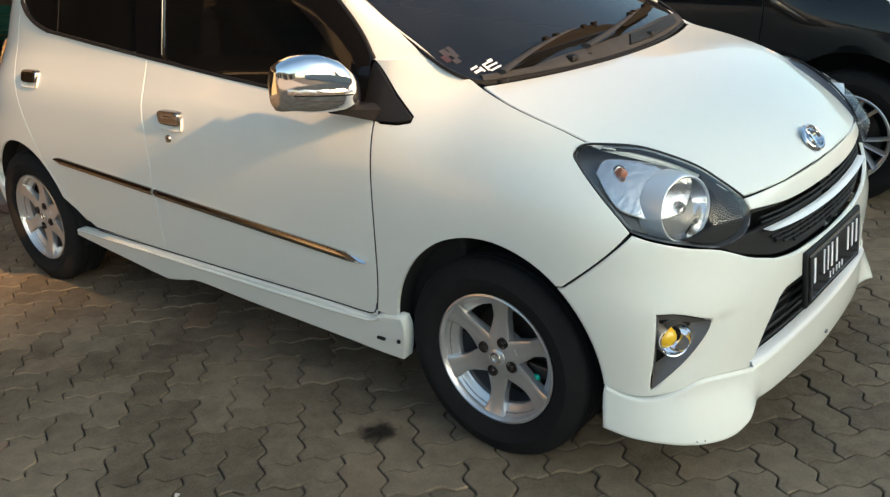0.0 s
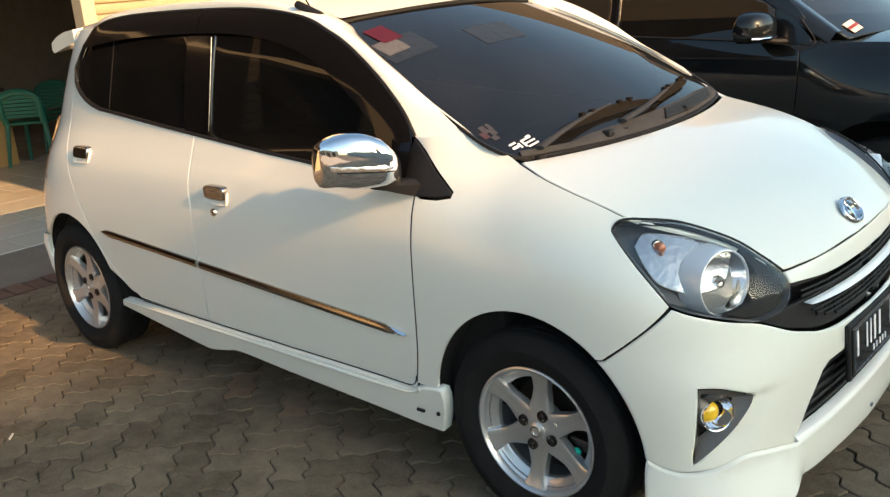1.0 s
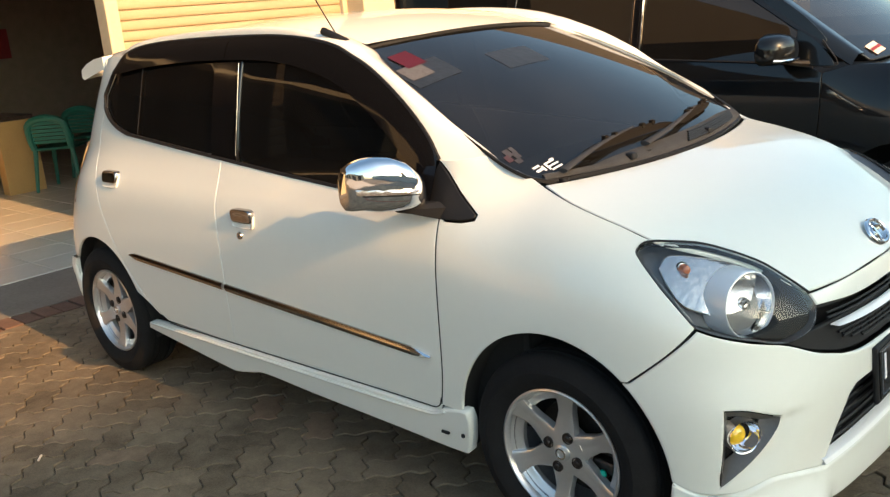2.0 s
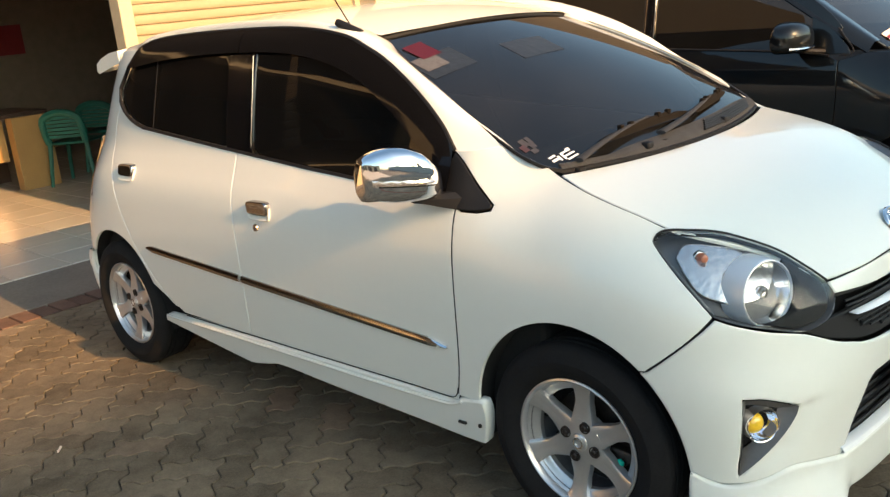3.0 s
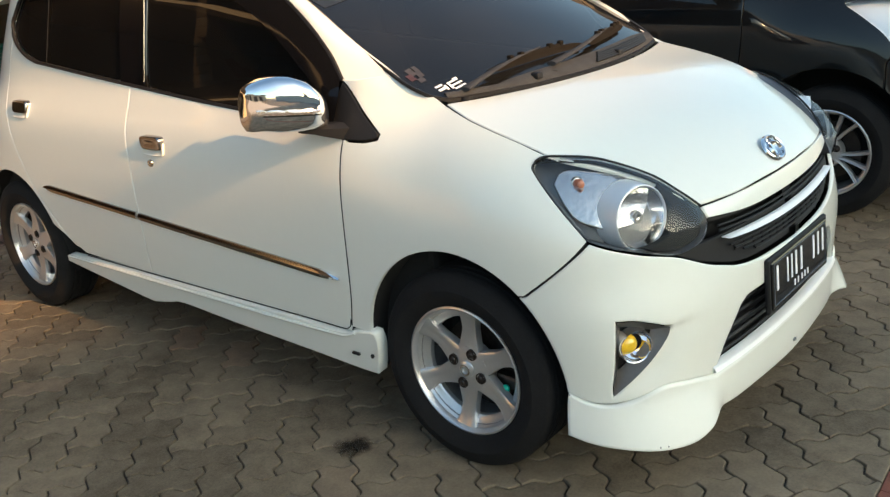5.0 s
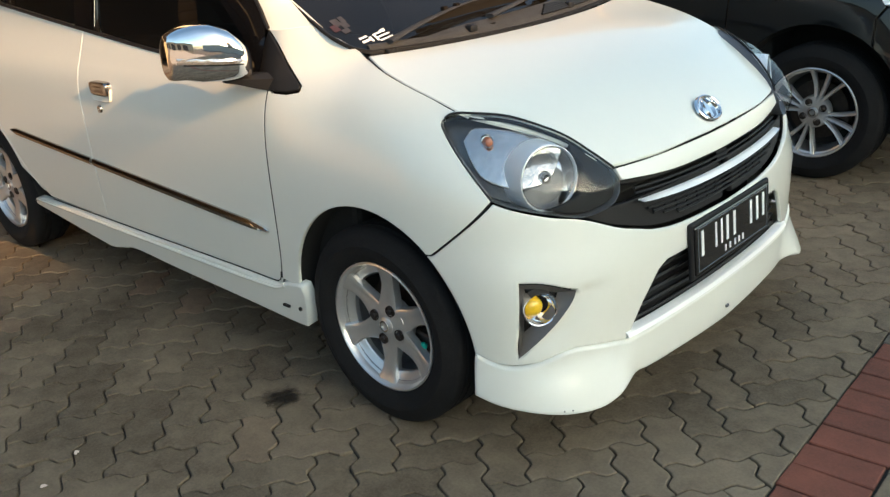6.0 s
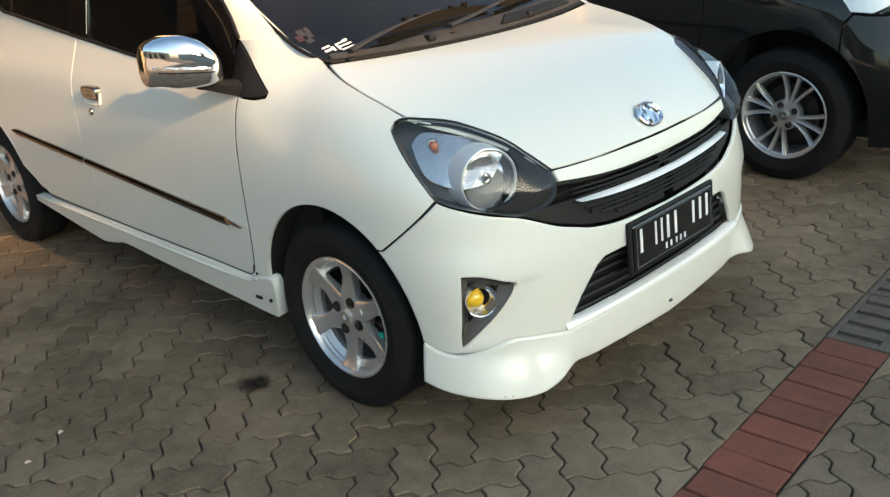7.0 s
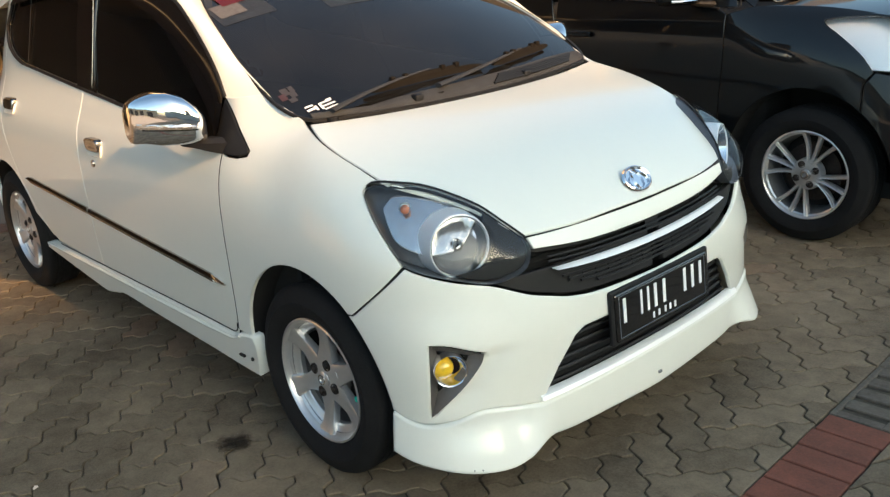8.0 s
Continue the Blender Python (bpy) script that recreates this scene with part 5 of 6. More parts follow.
def paver_outline(nx, ny):
    """The rim of a block over nx by ny cells, from the corner of its first cell."""
    stops = [q for q, _ in ZIGZAG[:-1]]
    rim = []
    for n, a, b in ((nx, (0, 0), (1, 0)), (ny, (nx, 0), (0, 1)), (nx, (nx, ny), (-1, 0)), (ny, (0, ny), (0, -1))):
        for s in [q + v for q in range(n) for v in (stops if b[0] + b[1] > 0 else [0] + [1 - w for w in stops[:0:-1]])]:
            rim.append(wavy((a[0] + b[0] * s) * U, (a[1] + b[1] * s) * U))
    return rim


def paver_solid(rim, joint=.0026):
    """A block with a worn edge inside its rim."""
    verts, faces, n = [], [], len(rim)
    for d, z in ((joint, -.03), (joint, -.0038), (joint + .0012, -.0011), (joint + .0040, 0)):
        verts += [(q.x, q.y, z) for q in inset(rim, d)]
    for r in range(3):
        faces += [(r * n + i, r * n + (i + 1) % n, (r + 1) * n + (i + 1) % n, (r + 1) * n + i) for i in range(n)]
    faces.append(tuple(3 * n + i for i in range(n)))
    return verts, faces


STRIP = pose(2.2932, 0, 0, 0, 0, 2.4)
OFF_STRIP = STRIP.inverted()


def cut_rim(rim, *cuts):
    """The part of a rim on the kept side (sign) of some x bounds."""
    for bound, sign in cuts:
        out = []
        for i, q in enumerate(rim):
            r = rim[(i + 1) % len(rim)]
            dq, dr = sign * (q.x - bound), sign * (r.x - bound)
            if dq >= 0:
                out.append(q)
            if dq * dr < 0:
                out.append(q.lerp(r, dq / (dq - dr)))
        rim = out
        if len(rim) < 3:
            return []
    tidy = [q for i, q in enumerate(rim) if (q - rim[i - 1]).length > .004]
    size = abs(sum(tidy[i - 1].x * q.y - q.x * tidy[i - 1].y for i, q in enumerate(tidy))) / 2 if len(tidy) > 2 else 0
    return tidy if size > .0009 else []


def blocks():
    """Herringbone cells: (column, row, nx, ny)."""
    for i in range(-75, 92):
        for j in range(-98, 70):
            k = (i - j) % 4
            if k == 1:
                yield i, j, 2, 1
            elif k == 3:
                yield i, j - 1, 1, 2


paving = tagged(new("paving"), "grey-brown zigzag concrete pavers laid in herringbone", "pavement", kind="structure")
rims = {key: paver_outline(*key) for key in ((2, 1), (1, 2))}
shapes = {}
for key, rim in rims.items():
    v, f = paver_solid(rim)
    me = bpy.data.meshes.new("paver")
    me.from_pydata(v, [], f)
    me.materials.append(PAVER)
    shapes[key] = me
rest_v, rest_f = [], []
rnd = random.Random(4)
near = []
for i, j, nx, ny in blocks():
    place = LAY @ Matrix.Translation((i * U, j * U, 0))
    c = place @ Vector((nx * U / 2, ny * U / 2, 0))
    if not (-7.1 < c.y < 6.1 and -2.55 < c.x < 6.5):
        continue
    flat = [(place @ q.to_3d()).to_2d() for q in rims[(nx, ny)]]
    across = [(OFF_STRIP @ q.to_3d()).x for q in flat]
    whole = min(q.x for q in flat) > -2.39 and (max(across) < -.1005 or min(across) > .1005)
    drop, lean = rnd.uniform(-.003, .0005), Euler((rnd.gauss(0, .0055), rnd.gauss(0, .0055), 0)).to_matrix().to_4x4()
    close = (1.3 < c.x < 3.0 and -1.5 < c.y < .4) or (.2 < c.x < 1.4 and -1.75 < c.y < -.75)
    if whole and close and len(near) < 300:
        ob = new("paver", shapes[(nx, ny)])
        ob.parent = paving
        ob.matrix_basis = Matrix.Translation((0, 0, drop)) @ place @ lean
        near.append(ob)
        continue
    if whole:
        pieces = [flat]
    elif c.x < 0:
        pieces = [cut_rim(flat, (-2.395, 1))]
    else:
        turned = [(OFF_STRIP @ q.to_3d()).to_2d() for q in flat]
        pieces = [[(STRIP @ q.to_3d()).to_2d() for q in cut_rim(turned, cut)] for cut in ((-.0995, -1), (.1015, 1))]
    for rim in pieces:
        if not rim:
            continue
        v, f = paver_solid(rim)
        m = Matrix.Translation((c.x, c.y, drop)) @ lean @ Matrix.Translation((-c.x, -c.y, 0))
        b = len(rest_v)
        rest_v += [m @ Vector(q) for q in v]
        rest_f += [tuple(b + q for q in face) for face in f]
me = bpy.data.meshes.new("paver_field")
me.from_pydata(rest_v, [], rest_f)
me.materials.append(PAVER_FAR)
field = tagged(new("paver_field", me), "field of zigzag concrete pavers", kind="stuff")
field.parent = paving

# red brick strip, drain, apron
strip = tagged(new("brick_strip"), "strip of worn red paving bricks", "pavement", kind="structure")
bm = box(-.0985, -.0505, -.05, .0985, .0505, 0, .003, seg=1)
me = bpy.data.meshes.new("brick")
bm.to_mesh(me)
bm.free()
me.materials.append(RED_BRICK)
for k in range(-65, 3):
    ob = new("brick", me)
    ob.parent = strip
    ob.matrix_basis = STRIP @ pose(rnd.gauss(0, .003), .1816 + k * .1072, rnd.uniform(-.004, .001), rnd.gauss(0, .6), rnd.gauss(0, .5), rnd.gauss(0, .8))
brown_me = me.copy()
brown_me.materials.clear()
brown_me.materials.append(BROWN_BRICK)
for k in range(-60, 60):
    ob = new("brick", brown_me)
    ob.parent = strip
    ob.matrix_basis = pose(-2.51, k * .1115, rnd.uniform(-.004, .002), 0, 0, rnd.gauss(0, .5))
drain = tagged(new("drain_grate"), "concrete drain cover, slot floors blackened for shade", "drain")
drain.matrix_basis = STRIP
for k in range(8):
    y0 = .455 + k * .40
    slots = [y0 + .052 + q * .0905 for q in range(4)]
    edges = [y0] + [v for q in slots for v in (q - .015, q + .015)] + [y0 + .394]
    for a, b in zip(edges[::2], edges[1::2]):
        part("drain_bar", box(-.080, a, -.06, .060, b, -.002, .003, seg=1), DRAIN_SLAB, drain)
    for xa, xb in ((-.099, -.080), (.060, .099)):
        part("drain_edge", box(xa, y0, -.06, xb, y0 + .394, -.001, .003, seg=1), DRAIN_SLAB, drain)
    # Near-black floors stand for the shade inside the drain slots.
    for q in slots:
        part("slot_shade_floor", box(-.080, q - .015, -.058, .060, q + .015, -.048, 0), SLOT_DARK, drain)
apron = tagged(part("apron", box(-3.36, -30, -.2, -2.62, 30, -.002, .003), DARK_SLAB), "dark concrete apron before the showroom", "pavement", kind="structure")
floor = tagged(part("floor", box(-16, -30, -.2, -3.36, 30, -.004), GROUT), "grouted showroom floor", "floor", kind="structure")
tile_me = bpy.data.meshes.new("tile")
bm = box(-.197, -.197, -.01, .197, .197, .004, .002, seg=1)
bm.to_mesh(tile_me)
bm.free()
tile_me.materials.append(TILE)
for i in range(14):
    for j in range(-9, 8):
        ob = new("tile", tile_me)
        ob.parent = floor
        ob.matrix_basis = pose(-3.562 - i * .4, j * .4 + .1, 0)

# small litter and a stain
def blot(name, cx, cy, sx, sy, z, mat, seed, n=40):
    r = random.Random(seed)
    ph = [r.uniform(0, 6.28) for _ in range(4)]
    rim = []
    for k in range(n):
        a = 2 * math.pi * k / n
        q = 1 + .28 * math.sin(2 * a + ph[0]) + .18 * math.sin(3 * a + ph[1]) + .10 * math.sin(5 * a + ph[2])
        rim.append((cx + sx * q * math.cos(a), cy + sy * q * math.sin(a), z))
    bm = bmesh.new()
    vs = [bm.verts.new(p) for p in rim]
    bm.faces.new(vs)
    return part(name, bm, mat)


oil = tagged(blot("oil_stain", 0, 0, .085, .10, 0, OIL, 3), "dark oil stain on the pavers", "stain")
oil.matrix_basis = pose(.880, -.888, .0026)
tagged(part("cigarette_butt", tube([(-.692, -1.399, .0062), (-.660, -1.425, .0062)], .004, 8), PAPER), "white cigarette butt on the pavers", "litter")
for x, y, s in ((.635, -1.43, 5), (.713, -1.562, 6)):
    bm = blot("paper_scrap", x, y, .011, .007, .006, PAPER, s, 12)
    tagged(bm, "torn pale paper scrap on the pavers", "litter")

# ---- showroom behind ----
WX = -3.75
wall = tagged(part("wall_showroom", box(WX - .25, 3.05, 0, WX, 14, 2.9, .01), CREAM), "cream painted showroom front wall", "wall", kind="structure")
# Upper walls out of view are darkened to keep the glass reflections dark.
tagged(part("wall_upper", box(WX - .25, 3.05, 2.9, WX - .004, 14, 5.2), BROWN_WALL), "unseen upper wall, brown to darken glass reflections", "wall", kind="structure")
tagged(part("wall_lintel", box(WX - .25, .765, 2.42, WX, 3.05, 5.2), CREAM), "cream painted wall above the shutter", "wall", kind="structure")
tagged(part("wall_reflected_dark", box(WX - .25, -9, 2.50, WX, .765, 5.2), REFLECTED_DARK), "unseen upper wall, near-black to darken glass reflections", "wall", kind="structure")
tagged(part("trim", box(WX - .25, -9, 2.42, WX + .03, .765, 2.50, .005), CREAM), "unseen cream edge added for glass reflections", "trim", kind="structure")
tagged(part("wall_pier", box(WX - .12, .765, 0, WX + .02, .87, 2.42, .008), CREAM), "cream door pier", "wall", kind="structure")
tagged(part("wall_column", box(WX, 3.10, 0, WX + .22, 3.62, 2.9, .01), CREAM), "cream painted column", "wall", kind="structure")
# Cream wall added out of view for the side windows to reflect.
tagged(part("wall_left", box(WX - .25, -9, 0, WX, -5.0, 2.42, .01), SHUTTER), "unseen cream wall added for glass reflections", "wall", kind="structure")
shutter = tagged(new("roller_shutter"), "closed cream steel roller shutter", "shutter")
for k in range(32):
    z = k * .0755
    rows = [[(WX - .06 + o, y, z + h) for o, h in ((0, 0), (.012, .003), (.016, .010), (.018, .036), (.016, .062), (.010, .068), (-.004, .070), (-.004, .0755))] for y in (.862, 3.05)]
    part("slat", loft(rows), SHUTTER, shutter, smooth=True)
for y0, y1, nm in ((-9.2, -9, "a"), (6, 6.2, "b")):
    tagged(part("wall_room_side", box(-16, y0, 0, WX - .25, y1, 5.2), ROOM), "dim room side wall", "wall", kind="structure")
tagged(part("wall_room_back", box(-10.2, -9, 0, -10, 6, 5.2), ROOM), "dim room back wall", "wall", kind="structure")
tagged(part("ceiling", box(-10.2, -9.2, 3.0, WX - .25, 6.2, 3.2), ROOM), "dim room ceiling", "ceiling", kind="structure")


def green_chair(m):
    ob = thing("plastic_chair", "green moulded plastic chair with slotted back", "chair", "chairs by the desk")
    part("seat", box(-.21, -.21, .42, .21, .21, .445, .012), GREEN_PLASTIC, ob)
    for sx in (-1, 1):
        for sy in (-1, 1):
            part("leg", tube([(sx * .19, sy * .19, .43), (sx * .23, sy * .23, 0)], [.026, .018], 8), GREEN_PLASTIC, ob, smooth=True)
    outer = [(-.19, -.20, .44), (-.20, -.24, .58), (-.17, -.265, .70), (0, -.275, .75), (.17, -.265, .70), (.20, -.24, .58), (.19, -.20, .44)]
    back = part("backrest", tube(curve(outer, 4), .036, 8), GREEN_PLASTIC, ob, smooth=True)
    for k in range(6):
        z = .49 + k * .038
        y = -.215 - (z - .44) * .19
        part("back_slat", box(-.19, y - .008, z, .19, y + .008, z + .031, .004), GREEN_PLASTIC, back)
    ob.matrix_basis = m
    return ob


green_chair(pose(-6.62, 1.56, .004, 0, 0, 40))
green_chair(pose(-7.1, 2.18, .004, 0, 0, 36))
desk = thing("office_desk", "plywood-sided desk with dark top and papers", "desk")
part("desk_top", box(-7.75, .25, .74, -6.85, 1.42, .78, .006), DARK_WOOD, desk)
part("side_panel", box(-6.95, 1.02, .004, -6.80, 1.40, .74, .004), WOOD, desk, "yellowish plywood end panel")
part("side_panel", box(-7.7, .15, .004, -7.6, 1.2, .74, .004), DARK_WOOD, desk)
part("drawer_unit", box(-7.5, .42, .30, -6.98, 1.0, .72, .006), WOOD, desk)
tagged(part("monitor", box(-7.30, .35, .80, -7.24, .95, 1.20, .01), GLOSS_BLACK), "black monitor on the desk", "monitor")
tagged(part("paper_sheet", box(-6.945, .70, .22, -6.94, .84, .56), PAPER), "pale paper hanging at the desk", "paper")
tagged(part("wall_poster", box(-9.99, 2.20, 1.30, -9.97, 2.62, 1.68), MAROON), "maroon poster on the dim back wall", "poster")

# ---- yard beyond the view: blocks the low sun and closes the place ----
# Unseen block added this far off only to shade the car's front.
FAR = 62.0
top = (FAR + .82) * math.tan(radians(SUN_UP))
foot = Vector((SUN_FROM[0], SUN_FROM[1], 0)).normalized() * FAR
b = thing("sun_blocker", "unseen tall block added to shade the car", "building", at=Matrix.Translation((foot.x, foot.y, 0)) @ Matrix.Rotation(math.atan2(SUN_FROM[1], SUN_FROM[0]), 4, "Z"))
part("wall", box(0, -6.5, 0, 9, 7.5, top - .4), GREY_WALL, b)
part("roof", box(-.3, -6.8, top - .4, 9.3, 7.8, top), DARK_ROOF, b)
for k in range(7):
    for j in range(5):
        part("window", box(-.04, -5.2 + j * 2.5, 2.5 + k * 3.4, .05, -3.6 + j * 2.5, 4.3 + k * 3.4), GLOSS_BLACK, b)
# Unseen pale block added to bounce light onto the car's side.
b = thing("side_bounce_block", "unseen low cream block added to bounce light", "building")
part("wall", box(-16, -22.5, 0, 10, -18.0, 3.2), CREAM, b)
part("roof", box(-16.4, -23, 3.2, 10.4, -17.4, 3.45), DARK_ROOF, b)
for k in range(7):
    part("door", box(-14.5 + k * 3.4, -18.02, 0, -12.4 + k * 3.4, -17.96, 2.4, .01), DARK_ROOF, b)


# Unseen block added to give glossy parts a dark horizon to reflect.
row = thing("horizon_block", "unseen low block added to darken reflections", "building")
part("wall", box(27, -34, 0, 33, 46, 4.4), GREY_WALL, row)
part("roof", box(26.6, -34.4, 4.4, 33.4, 46.4, 4.7), DARK_ROOF, row)


# ---- the black people carrier ----
VAN = Skin(
    door=[(.10, .75), (.25, .79), (.45, .815), (.65, .825), (.85, .825), (.98, .815), (1.06, .795), (1.12, .775), (1.3, .735), (1.5, .68), (1.62, .62), (1.68, .5)],
    fender=[(.10, .75), (.25, .80), (.45, .825), (.70, .83), (.85, .825), (.95, .80), (1.03, .76), (1.08, .70), (1.14, .55), (1.3, .3)],
    nose=[(.10, 2.05), (.3, 2.09), (.55, 2.09), (.75, 2.04), (.9, 1.97), (1.0, 1.86), (1.08, 1.70), (1.2, 1.5)],
    corner=[(.10, 4.5), (.6, 4.2), (.8, 3.6), (1.0, 3.2)],
    tail=[(.10, -2.1), (.5, -2.15), (1.0, -2.1), (1.68, -1.95)], front=1.1, rear=-1.2, blend=.95, axis=.7, middle=2.66)


def black_van():
    car = thing("people_carrier", "glossy black people carrier parked alongside", "car")
    sk = VAN
    side, nose = sk.on_side, sk.on_nose
    seam = curve([(.90, .33), (.925, .6), (.945, .86), (.945, 1.04)], 5)
    belt = curve([(.90, 1.062), (.697, 1.085), (-.015, 1.118), (-.8, 1.15), (-1.6, 1.17)], 6)
    top = curve([(1.03, 1.08), (.90, 1.24), (.72, 1.38), (.50, 1.50), (.2, 1.575), (-.5, 1.60), (-1.6, 1.58)], 6)
    cutx = lambda run, a, b: [p for p in run if a < p.x < b]
    for a, b, nm in ((-.095, .90, "front_door"), (-.98, -.105, "rear_door"), (-1.9, -.99, "rear_quarter")):
        edge = [(b, .33), (b, 1.0)] if b < .5 else seam
        panel(nm, joined([(a, .33), (b, .33)], edge, cutx(belt, a, b)[:], [(a, ramp([(-1.6, 1.17), (-.8, 1.15), (0, 1.118)], a))]), side, BLACK_PAINT, car, step=.07, gap=.003)
    panel("front_window", joined(cutx(belt, -.06, .86), [(-.06, 1.125), (-.06, 1.585)], cutx(top, -.06, .95)[::-1]), side, TINT, car, "dark tinted door glass", step=.1, off=-.01)
    panel("rear_window", joined([(-.13, 1.125)], cutx(belt, -.95, -.13), [(-.95, 1.16), (-.95, 1.59)], cutx(top, -.95, -.13)[::-1], [(-.13, 1.588)]), side, TINT, car, "dark tinted door glass", step=.1, off=-.01)
    panel("quarter_window", joined([(-1.02, 1.16)], cutx(belt, -1.55, -1.02), [(-1.55, 1.58)], cutx(top, -1.55, -1.02)[::-1], [(-1.02, 1.588)]), side, TINT, car, "dark tinted quarter glass", step=.1, off=-.01)
    panel("pillar_cover", joined([(-1.02, 1.15), (-.95, 1.15), (-.95, 1.59), (-1.02, 1.59)]), side, GLOSS_BLACK, car, step=.06, off=-.002)
    for xa in (-.115, -.075):
        part("pillar_seam", tube([Vector(side(xa, z)) + Vector((0, -.003, 0)) for z in (1.13, 1.3, 1.45, 1.57)], .0018, 6), DARK_CHROME, car, smooth=True)
    panel("pillar_cover", joined([(-.13, 1.11), (-.06, 1.11), (-.06, 1.59), (-.13, 1.59)]), side, GLOSS_BLACK, car, step=.06, off=-.002)
    part("chrome_pillar_strip", tube([Vector(side(-.06, z)) + Vector((0, -.004, 0)) for z in (1.13, 1.3, 1.45, 1.57)], .004, 6), CHROME, car, smooth=True)
    part("belt_strip", tube([Vector(side(p.x, p.y)) + Vector((0, -.002, 0)) for p in belt], .006, 6), PLASTIC, car, smooth=True)
    t = lambda x, z: (sk.turn(x, sk.side(x, z)), z)
    arch = [t(x, z) for x, z in arc(1.354, .32, .385, .40, 50, 176, 24)]
    lamp_run = nose_run([(1.82, .60, 1.0), (1.62, .68, 1.016), (1.50, .725, 1.020), (1.425, .755, 1.014), (1.408, .764, 1.0), (1.486, .778, .95), (1.579, .782, .876), (1.640, .782, .80)], sk, 5)
    outline = joined([t(p.x, p.y) for p in seam], [t(.945, 1.04), t(1.05, 1.07)], nose_run([(1.06, .72, 1.075), (1.4, .70, 1.065), (1.82, .60, 1.0)], sk), lamp_run, [t(1.602, .75), t(1.602, .66)], arch, [t(.95, .33)])
    panel("front_fender", outline, nose, BLACK_PAINT, car, step=.05, gap=.003)
    lamp = panel("headlamp", joined(lamp_run, nose_run([(1.78, .76, .79), (1.90, .64, .86), (1.93, .55, .95), (1.82, .60, 1.0)], sk, 4)), nose, CLEAR, car, "clear swept-back headlamp", step=.05, off=.004, deep=.004)
    inner = lambda a, z: tuple(Vector(nose(a, z)) - Vector((.05, -.04, 0)))
    panel("lamp_housing", joined(lamp_run, nose_run([(1.78, .76, .79), (1.90, .64, .86), (1.93, .55, .95), (1.82, .60, 1.0)], sk, 4)), inner, BOWL, lamp, "bright reflector housing", step=.05)
    bump = joined([t(1.602, .75), t(1.602, .66)], [t(x, z) for x, z in arc(1.354, .32, .385, .40, 50, 2, 8)], [t(1.74, .20)], nose_run([(2.06, .5, .20), (2.09, 0, .20)], sk, 4), nose_run([(2.03, 0, .80), (1.98, .45, .80), (1.78, .76, .79), (1.640, .782, .80)], sk, 5))
    panel("front_bumper", bump, nose, BLACK_PAINT, car, step=.06, gap=.003)
    hood = lambda x, y: (x, y, ramp([(1.0, 1.10), (1.3, 1.095), (1.6, 1.07), (1.85, 1.0), (2.0, .90)], x) - .10 * (y - 2.66) ** 2)
    panel("bonnet", joined([(1.10, 1.95), (1.4, 1.955), (1.80, 2.04), (1.98, 2.3), (2.03, 2.66), (1.98, 3.0), (1.80, 3.28), (1.4, 3.36), (1.10, 3.36)], [(1.22, 2.9), (1.24, 2.66), (1.22, 2.4)]), hood, BLACK_PAINT, car, step=.08)
    ws = lambda x, y: (x, y, 1.09 + (1.20 - .18 * (y - 2.66) ** 2 - x) * .66)
    panel("windscreen", joined([(1.13, 1.98), (.90, 2.0), (.55, 2.08), (.42, 2.12), (.42, 3.2), (1.1, 3.34), (1.20, 2.9), (1.22, 2.66), (1.20, 2.4)]), ws, SCREEN, car, "tinted windscreen", step=.1)
    rows = []
    for k in range(13):
        s = k / 12
        x = 1.09 - .68 * s
        a = Vector(side(x - .02 - .03 * s, 1.065 + .46 * s))
        b = Vector(ws(x, 1.99 + .13 * s)) + Vector((0, 0, .006))
        rows.append([a + Vector((0, .01, -.01)), a, a.lerp(b, .25) + Vector((0, -.012, .010)), a.lerp(b, .6) + Vector((0, -.012, .018)), b, b + Vector((-.01, .02, -.01))])
    part("screen_pillar", loft(rows), BLACK_PAINT, car, smooth=True, sharp=80)
    part("permit_sticker", loft([[Vector(ws(x, y)) + Vector((0, 0, .006)) for y in (2.06, 2.12, 2.18)] for x in (1.13, 1.10, 1.07)]), PAPER, car, "pale permit sticker on the screen")
    part("permit_band", loft([[Vector(ws(x, y)) + Vector((0, 0, .009)) for y in (2.06, 2.18)] for x in (1.11, 1.095)]), MAROON, car)
    part("engine_bay", box(1.0, 2.24, .30, 1.85, 3.30, .92, .02), LINER, car)
    rows = [[(x, y, 1.62 + .06 * (1 - ((y - 2.66) / .62) ** 2) - .05 * max(0, x) ** 2) for y in [2.04 + .124 * k for k in range(11)]] for x in (.45, .2, -.2, -.8, -1.4, -1.9)]
    part("roof", loft(rows), BLACK_PAINT, car, smooth=True)
    part("cabin_floor", box(-1.9, 1.98, .30, 1.1, 3.34, .95, .02), LINER, car)
    part("underbody", box(-1.9, 2.0, .22, 1.95, 3.3, .30, .01), LINER, car)
    part("far_side", box(-1.9, 3.42, .3, 1.8, 3.48, 1.1, .02), BLACK_PAINT, car)
    part("tailgate", box(-2.0, 1.95, .3, -1.9, 3.4, 1.6, .03), BLACK_PAINT, car)
    rows = [[(x, sk.middle - (sk.side(x, max(z, .25)) - .012), z), (x, sk.middle - .45, z), (1.354 + (x - 1.354) * .2, sk.middle - .45, z)] for x, z in arc(1.354, .32, .39, .405, -8, 188, 24)]
    part("wheel_liner", loft(rows), LINER, car)
    part("side_sill", box(-.9, 1.86, .22, .96, 1.93, .335, .015), PLASTIC, car)
    # mirror with a bright lower strip
    rows = []
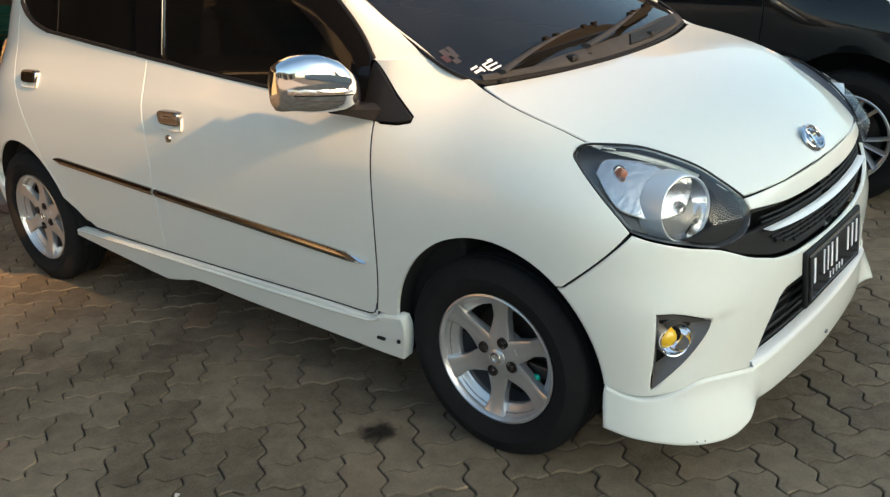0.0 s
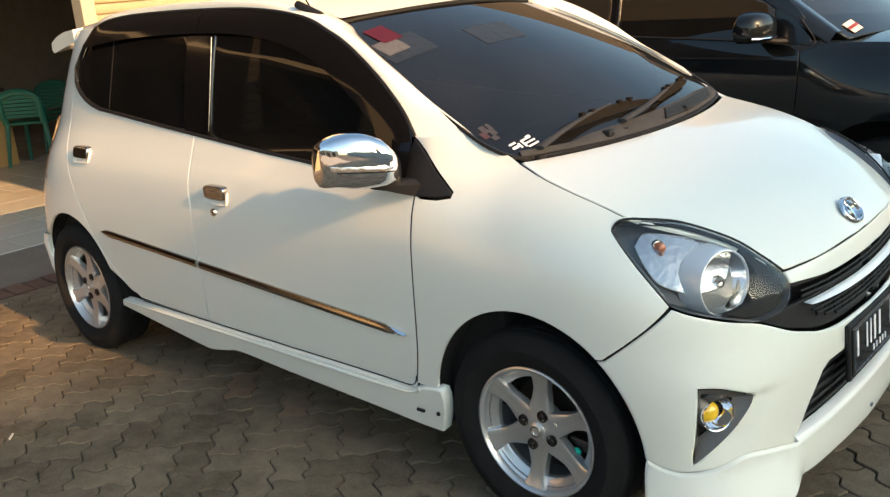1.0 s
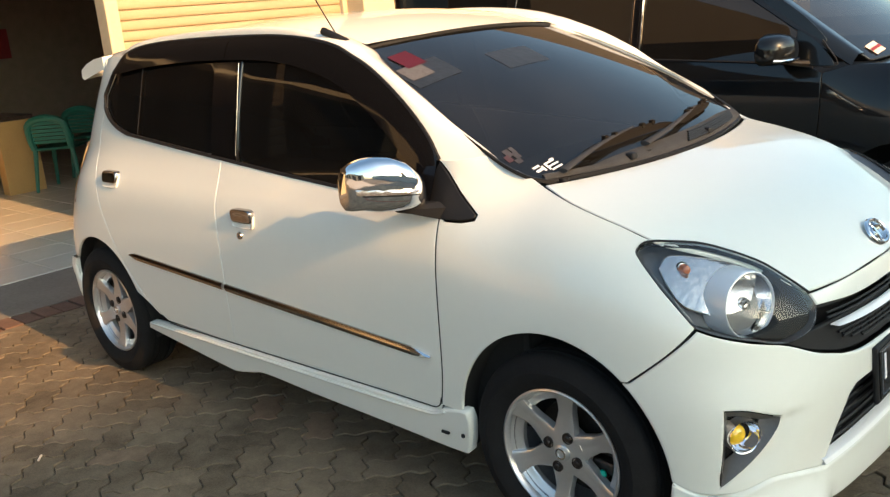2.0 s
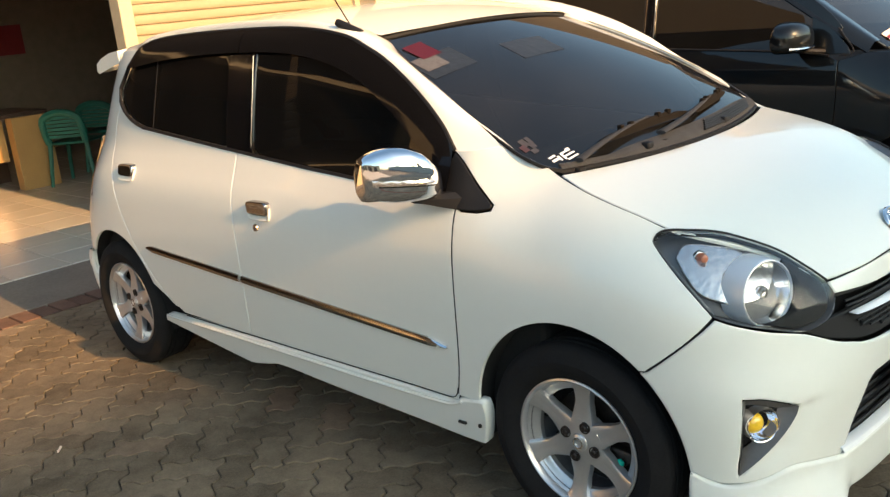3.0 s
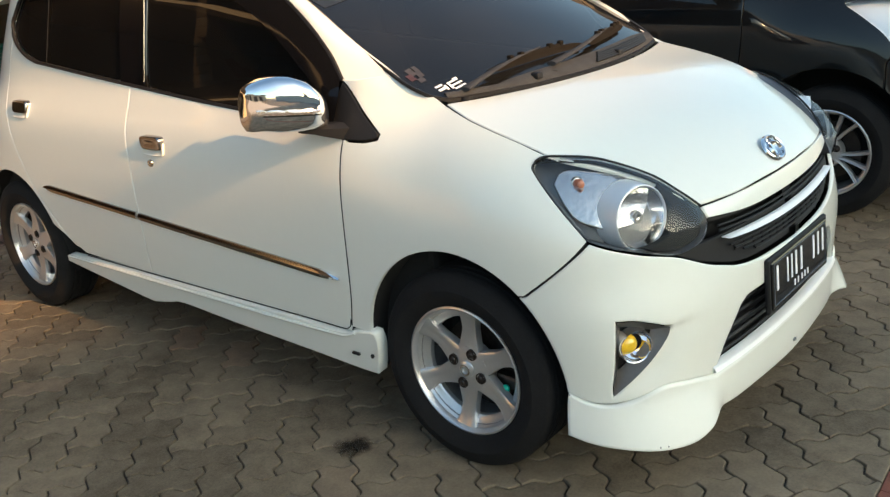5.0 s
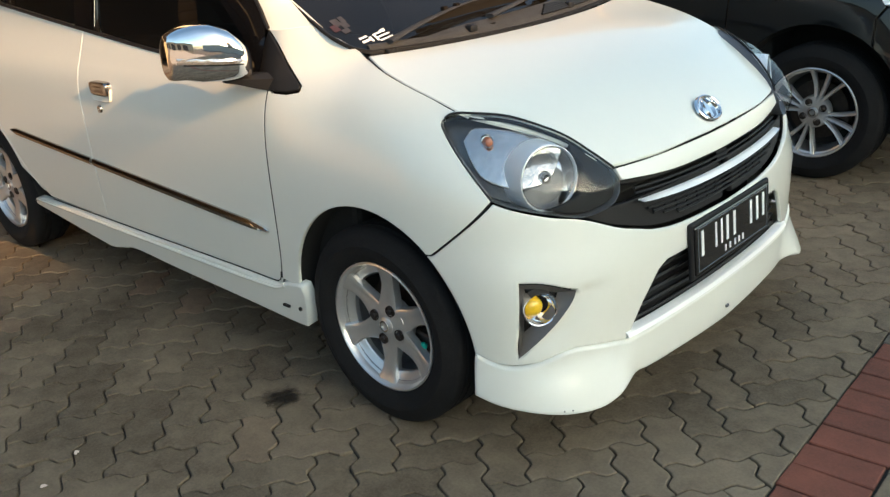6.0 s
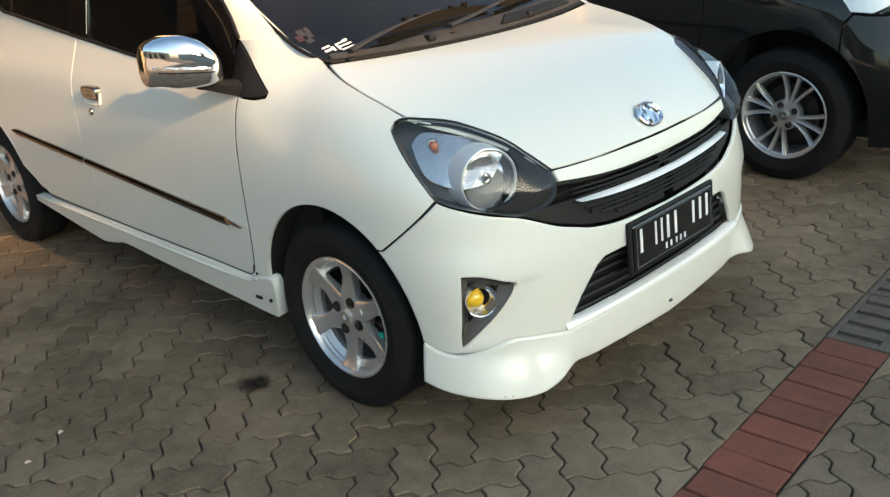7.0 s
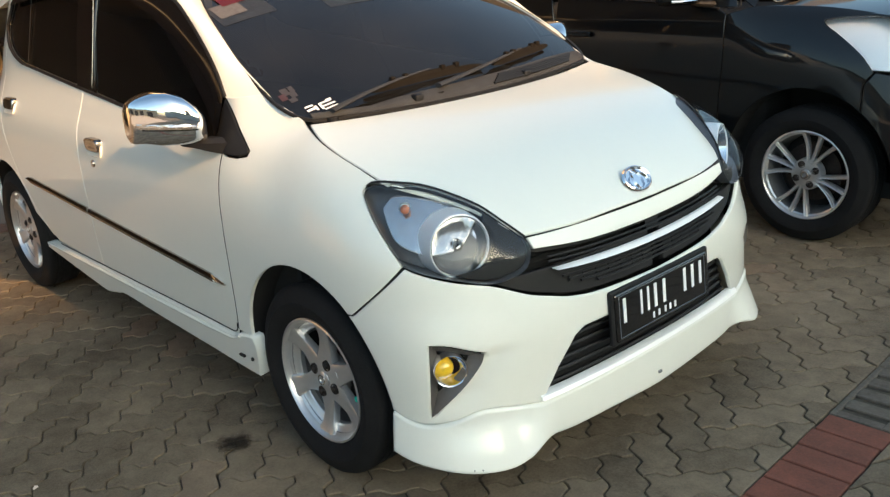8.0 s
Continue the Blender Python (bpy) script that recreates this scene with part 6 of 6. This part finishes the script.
    for y, xf, zb, zt in ((1.600, .765, 1.125, 1.175), (1.606, .800, 1.105, 1.200), (1.630, .832, 1.095, 1.222), (1.68, .852, 1.090, 1.235), (1.74, .860, 1.090, 1.236), (1.80, .856, 1.092, 1.226), (1.835, .840, 1.098, 1.205), (1.848, .815, 1.108, 1.185)):
        zc = zb + .42 * (zt - zb)
        ring = []
        for k in range(24):
            ca, sa = math.cos(2 * math.pi * k / 24), math.sin(2 * math.pi * k / 24)
            px, pz = math.copysign(abs(ca) ** .6, ca), math.copysign(abs(sa) ** .7, sa)
            ring.append((.745 + (px * (xf - .745) if ca > 0 else px * .02), y, zc + pz * ((zt - zc) if sa > 0 else (zc - zb))))
        rows.append(ring)
    bm = loft(rows, closed=True)
    bm.verts.ensure_lookup_table()
    bm.faces.new(bm.verts[:24])
    bm.faces.new(bm.verts[-24:])
    mir = part("door_mirror", bm, BLACK_PAINT, car, "black door mirror with chrome strip", smooth=True, sharp=60)
    part("chrome_strip", tube([(.81, 1.612, 1.116), (.838, 1.64, 1.114), (.853, 1.70, 1.113), (.856, 1.76, 1.113), (.848, 1.81, 1.114)], .010, 8, flat=.8), CHROME, mir, smooth=True)
    part("mirror_arm", tube([(.80, 1.79, 1.095), (.835, 1.84, 1.085), (.86, 1.885, 1.08)], [.020, .026, .030], 8, flat=.6), PLASTIC, mir, smooth=True)
    panel("mirror_sail", joined([(.80, 1.085), (.90, 1.066), (1.0, 1.066), (.985, 1.10), (.90, 1.19), (.80, 1.25)]), side, BLACK_PAINT, car, "black quarter panel by the mirror", step=.04, off=.002)
    part("sail_seal", tube([Vector(side(x, z)) + Vector((0, -.004, 0)) for x, z in ((.93, 1.19), (.96, 1.15), (1.0, 1.10), (1.012, 1.075), (.99, 1.064), (.95, 1.063))], .004, 6), PLASTIC, car, smooth=True)
    for x in (.08, -.86):
        y = side(x, .93)[1]
        part("door_handle", box(x - .09, y - .028, .915, x + .09, y - .005, .945, .009), BLACK_PAINT, car)
    for x in (1.354, -1.30):
        w = new("wheel")
        w.parent = car
        w.matrix_basis = Matrix.Translation((x, 1.955, .314))
        tagged(w, "twelve-spoke silver alloy wheel with black tyre")
        wheel_parts(w, .313, .208, .19, 12, True)
    return car


carrier = black_van()
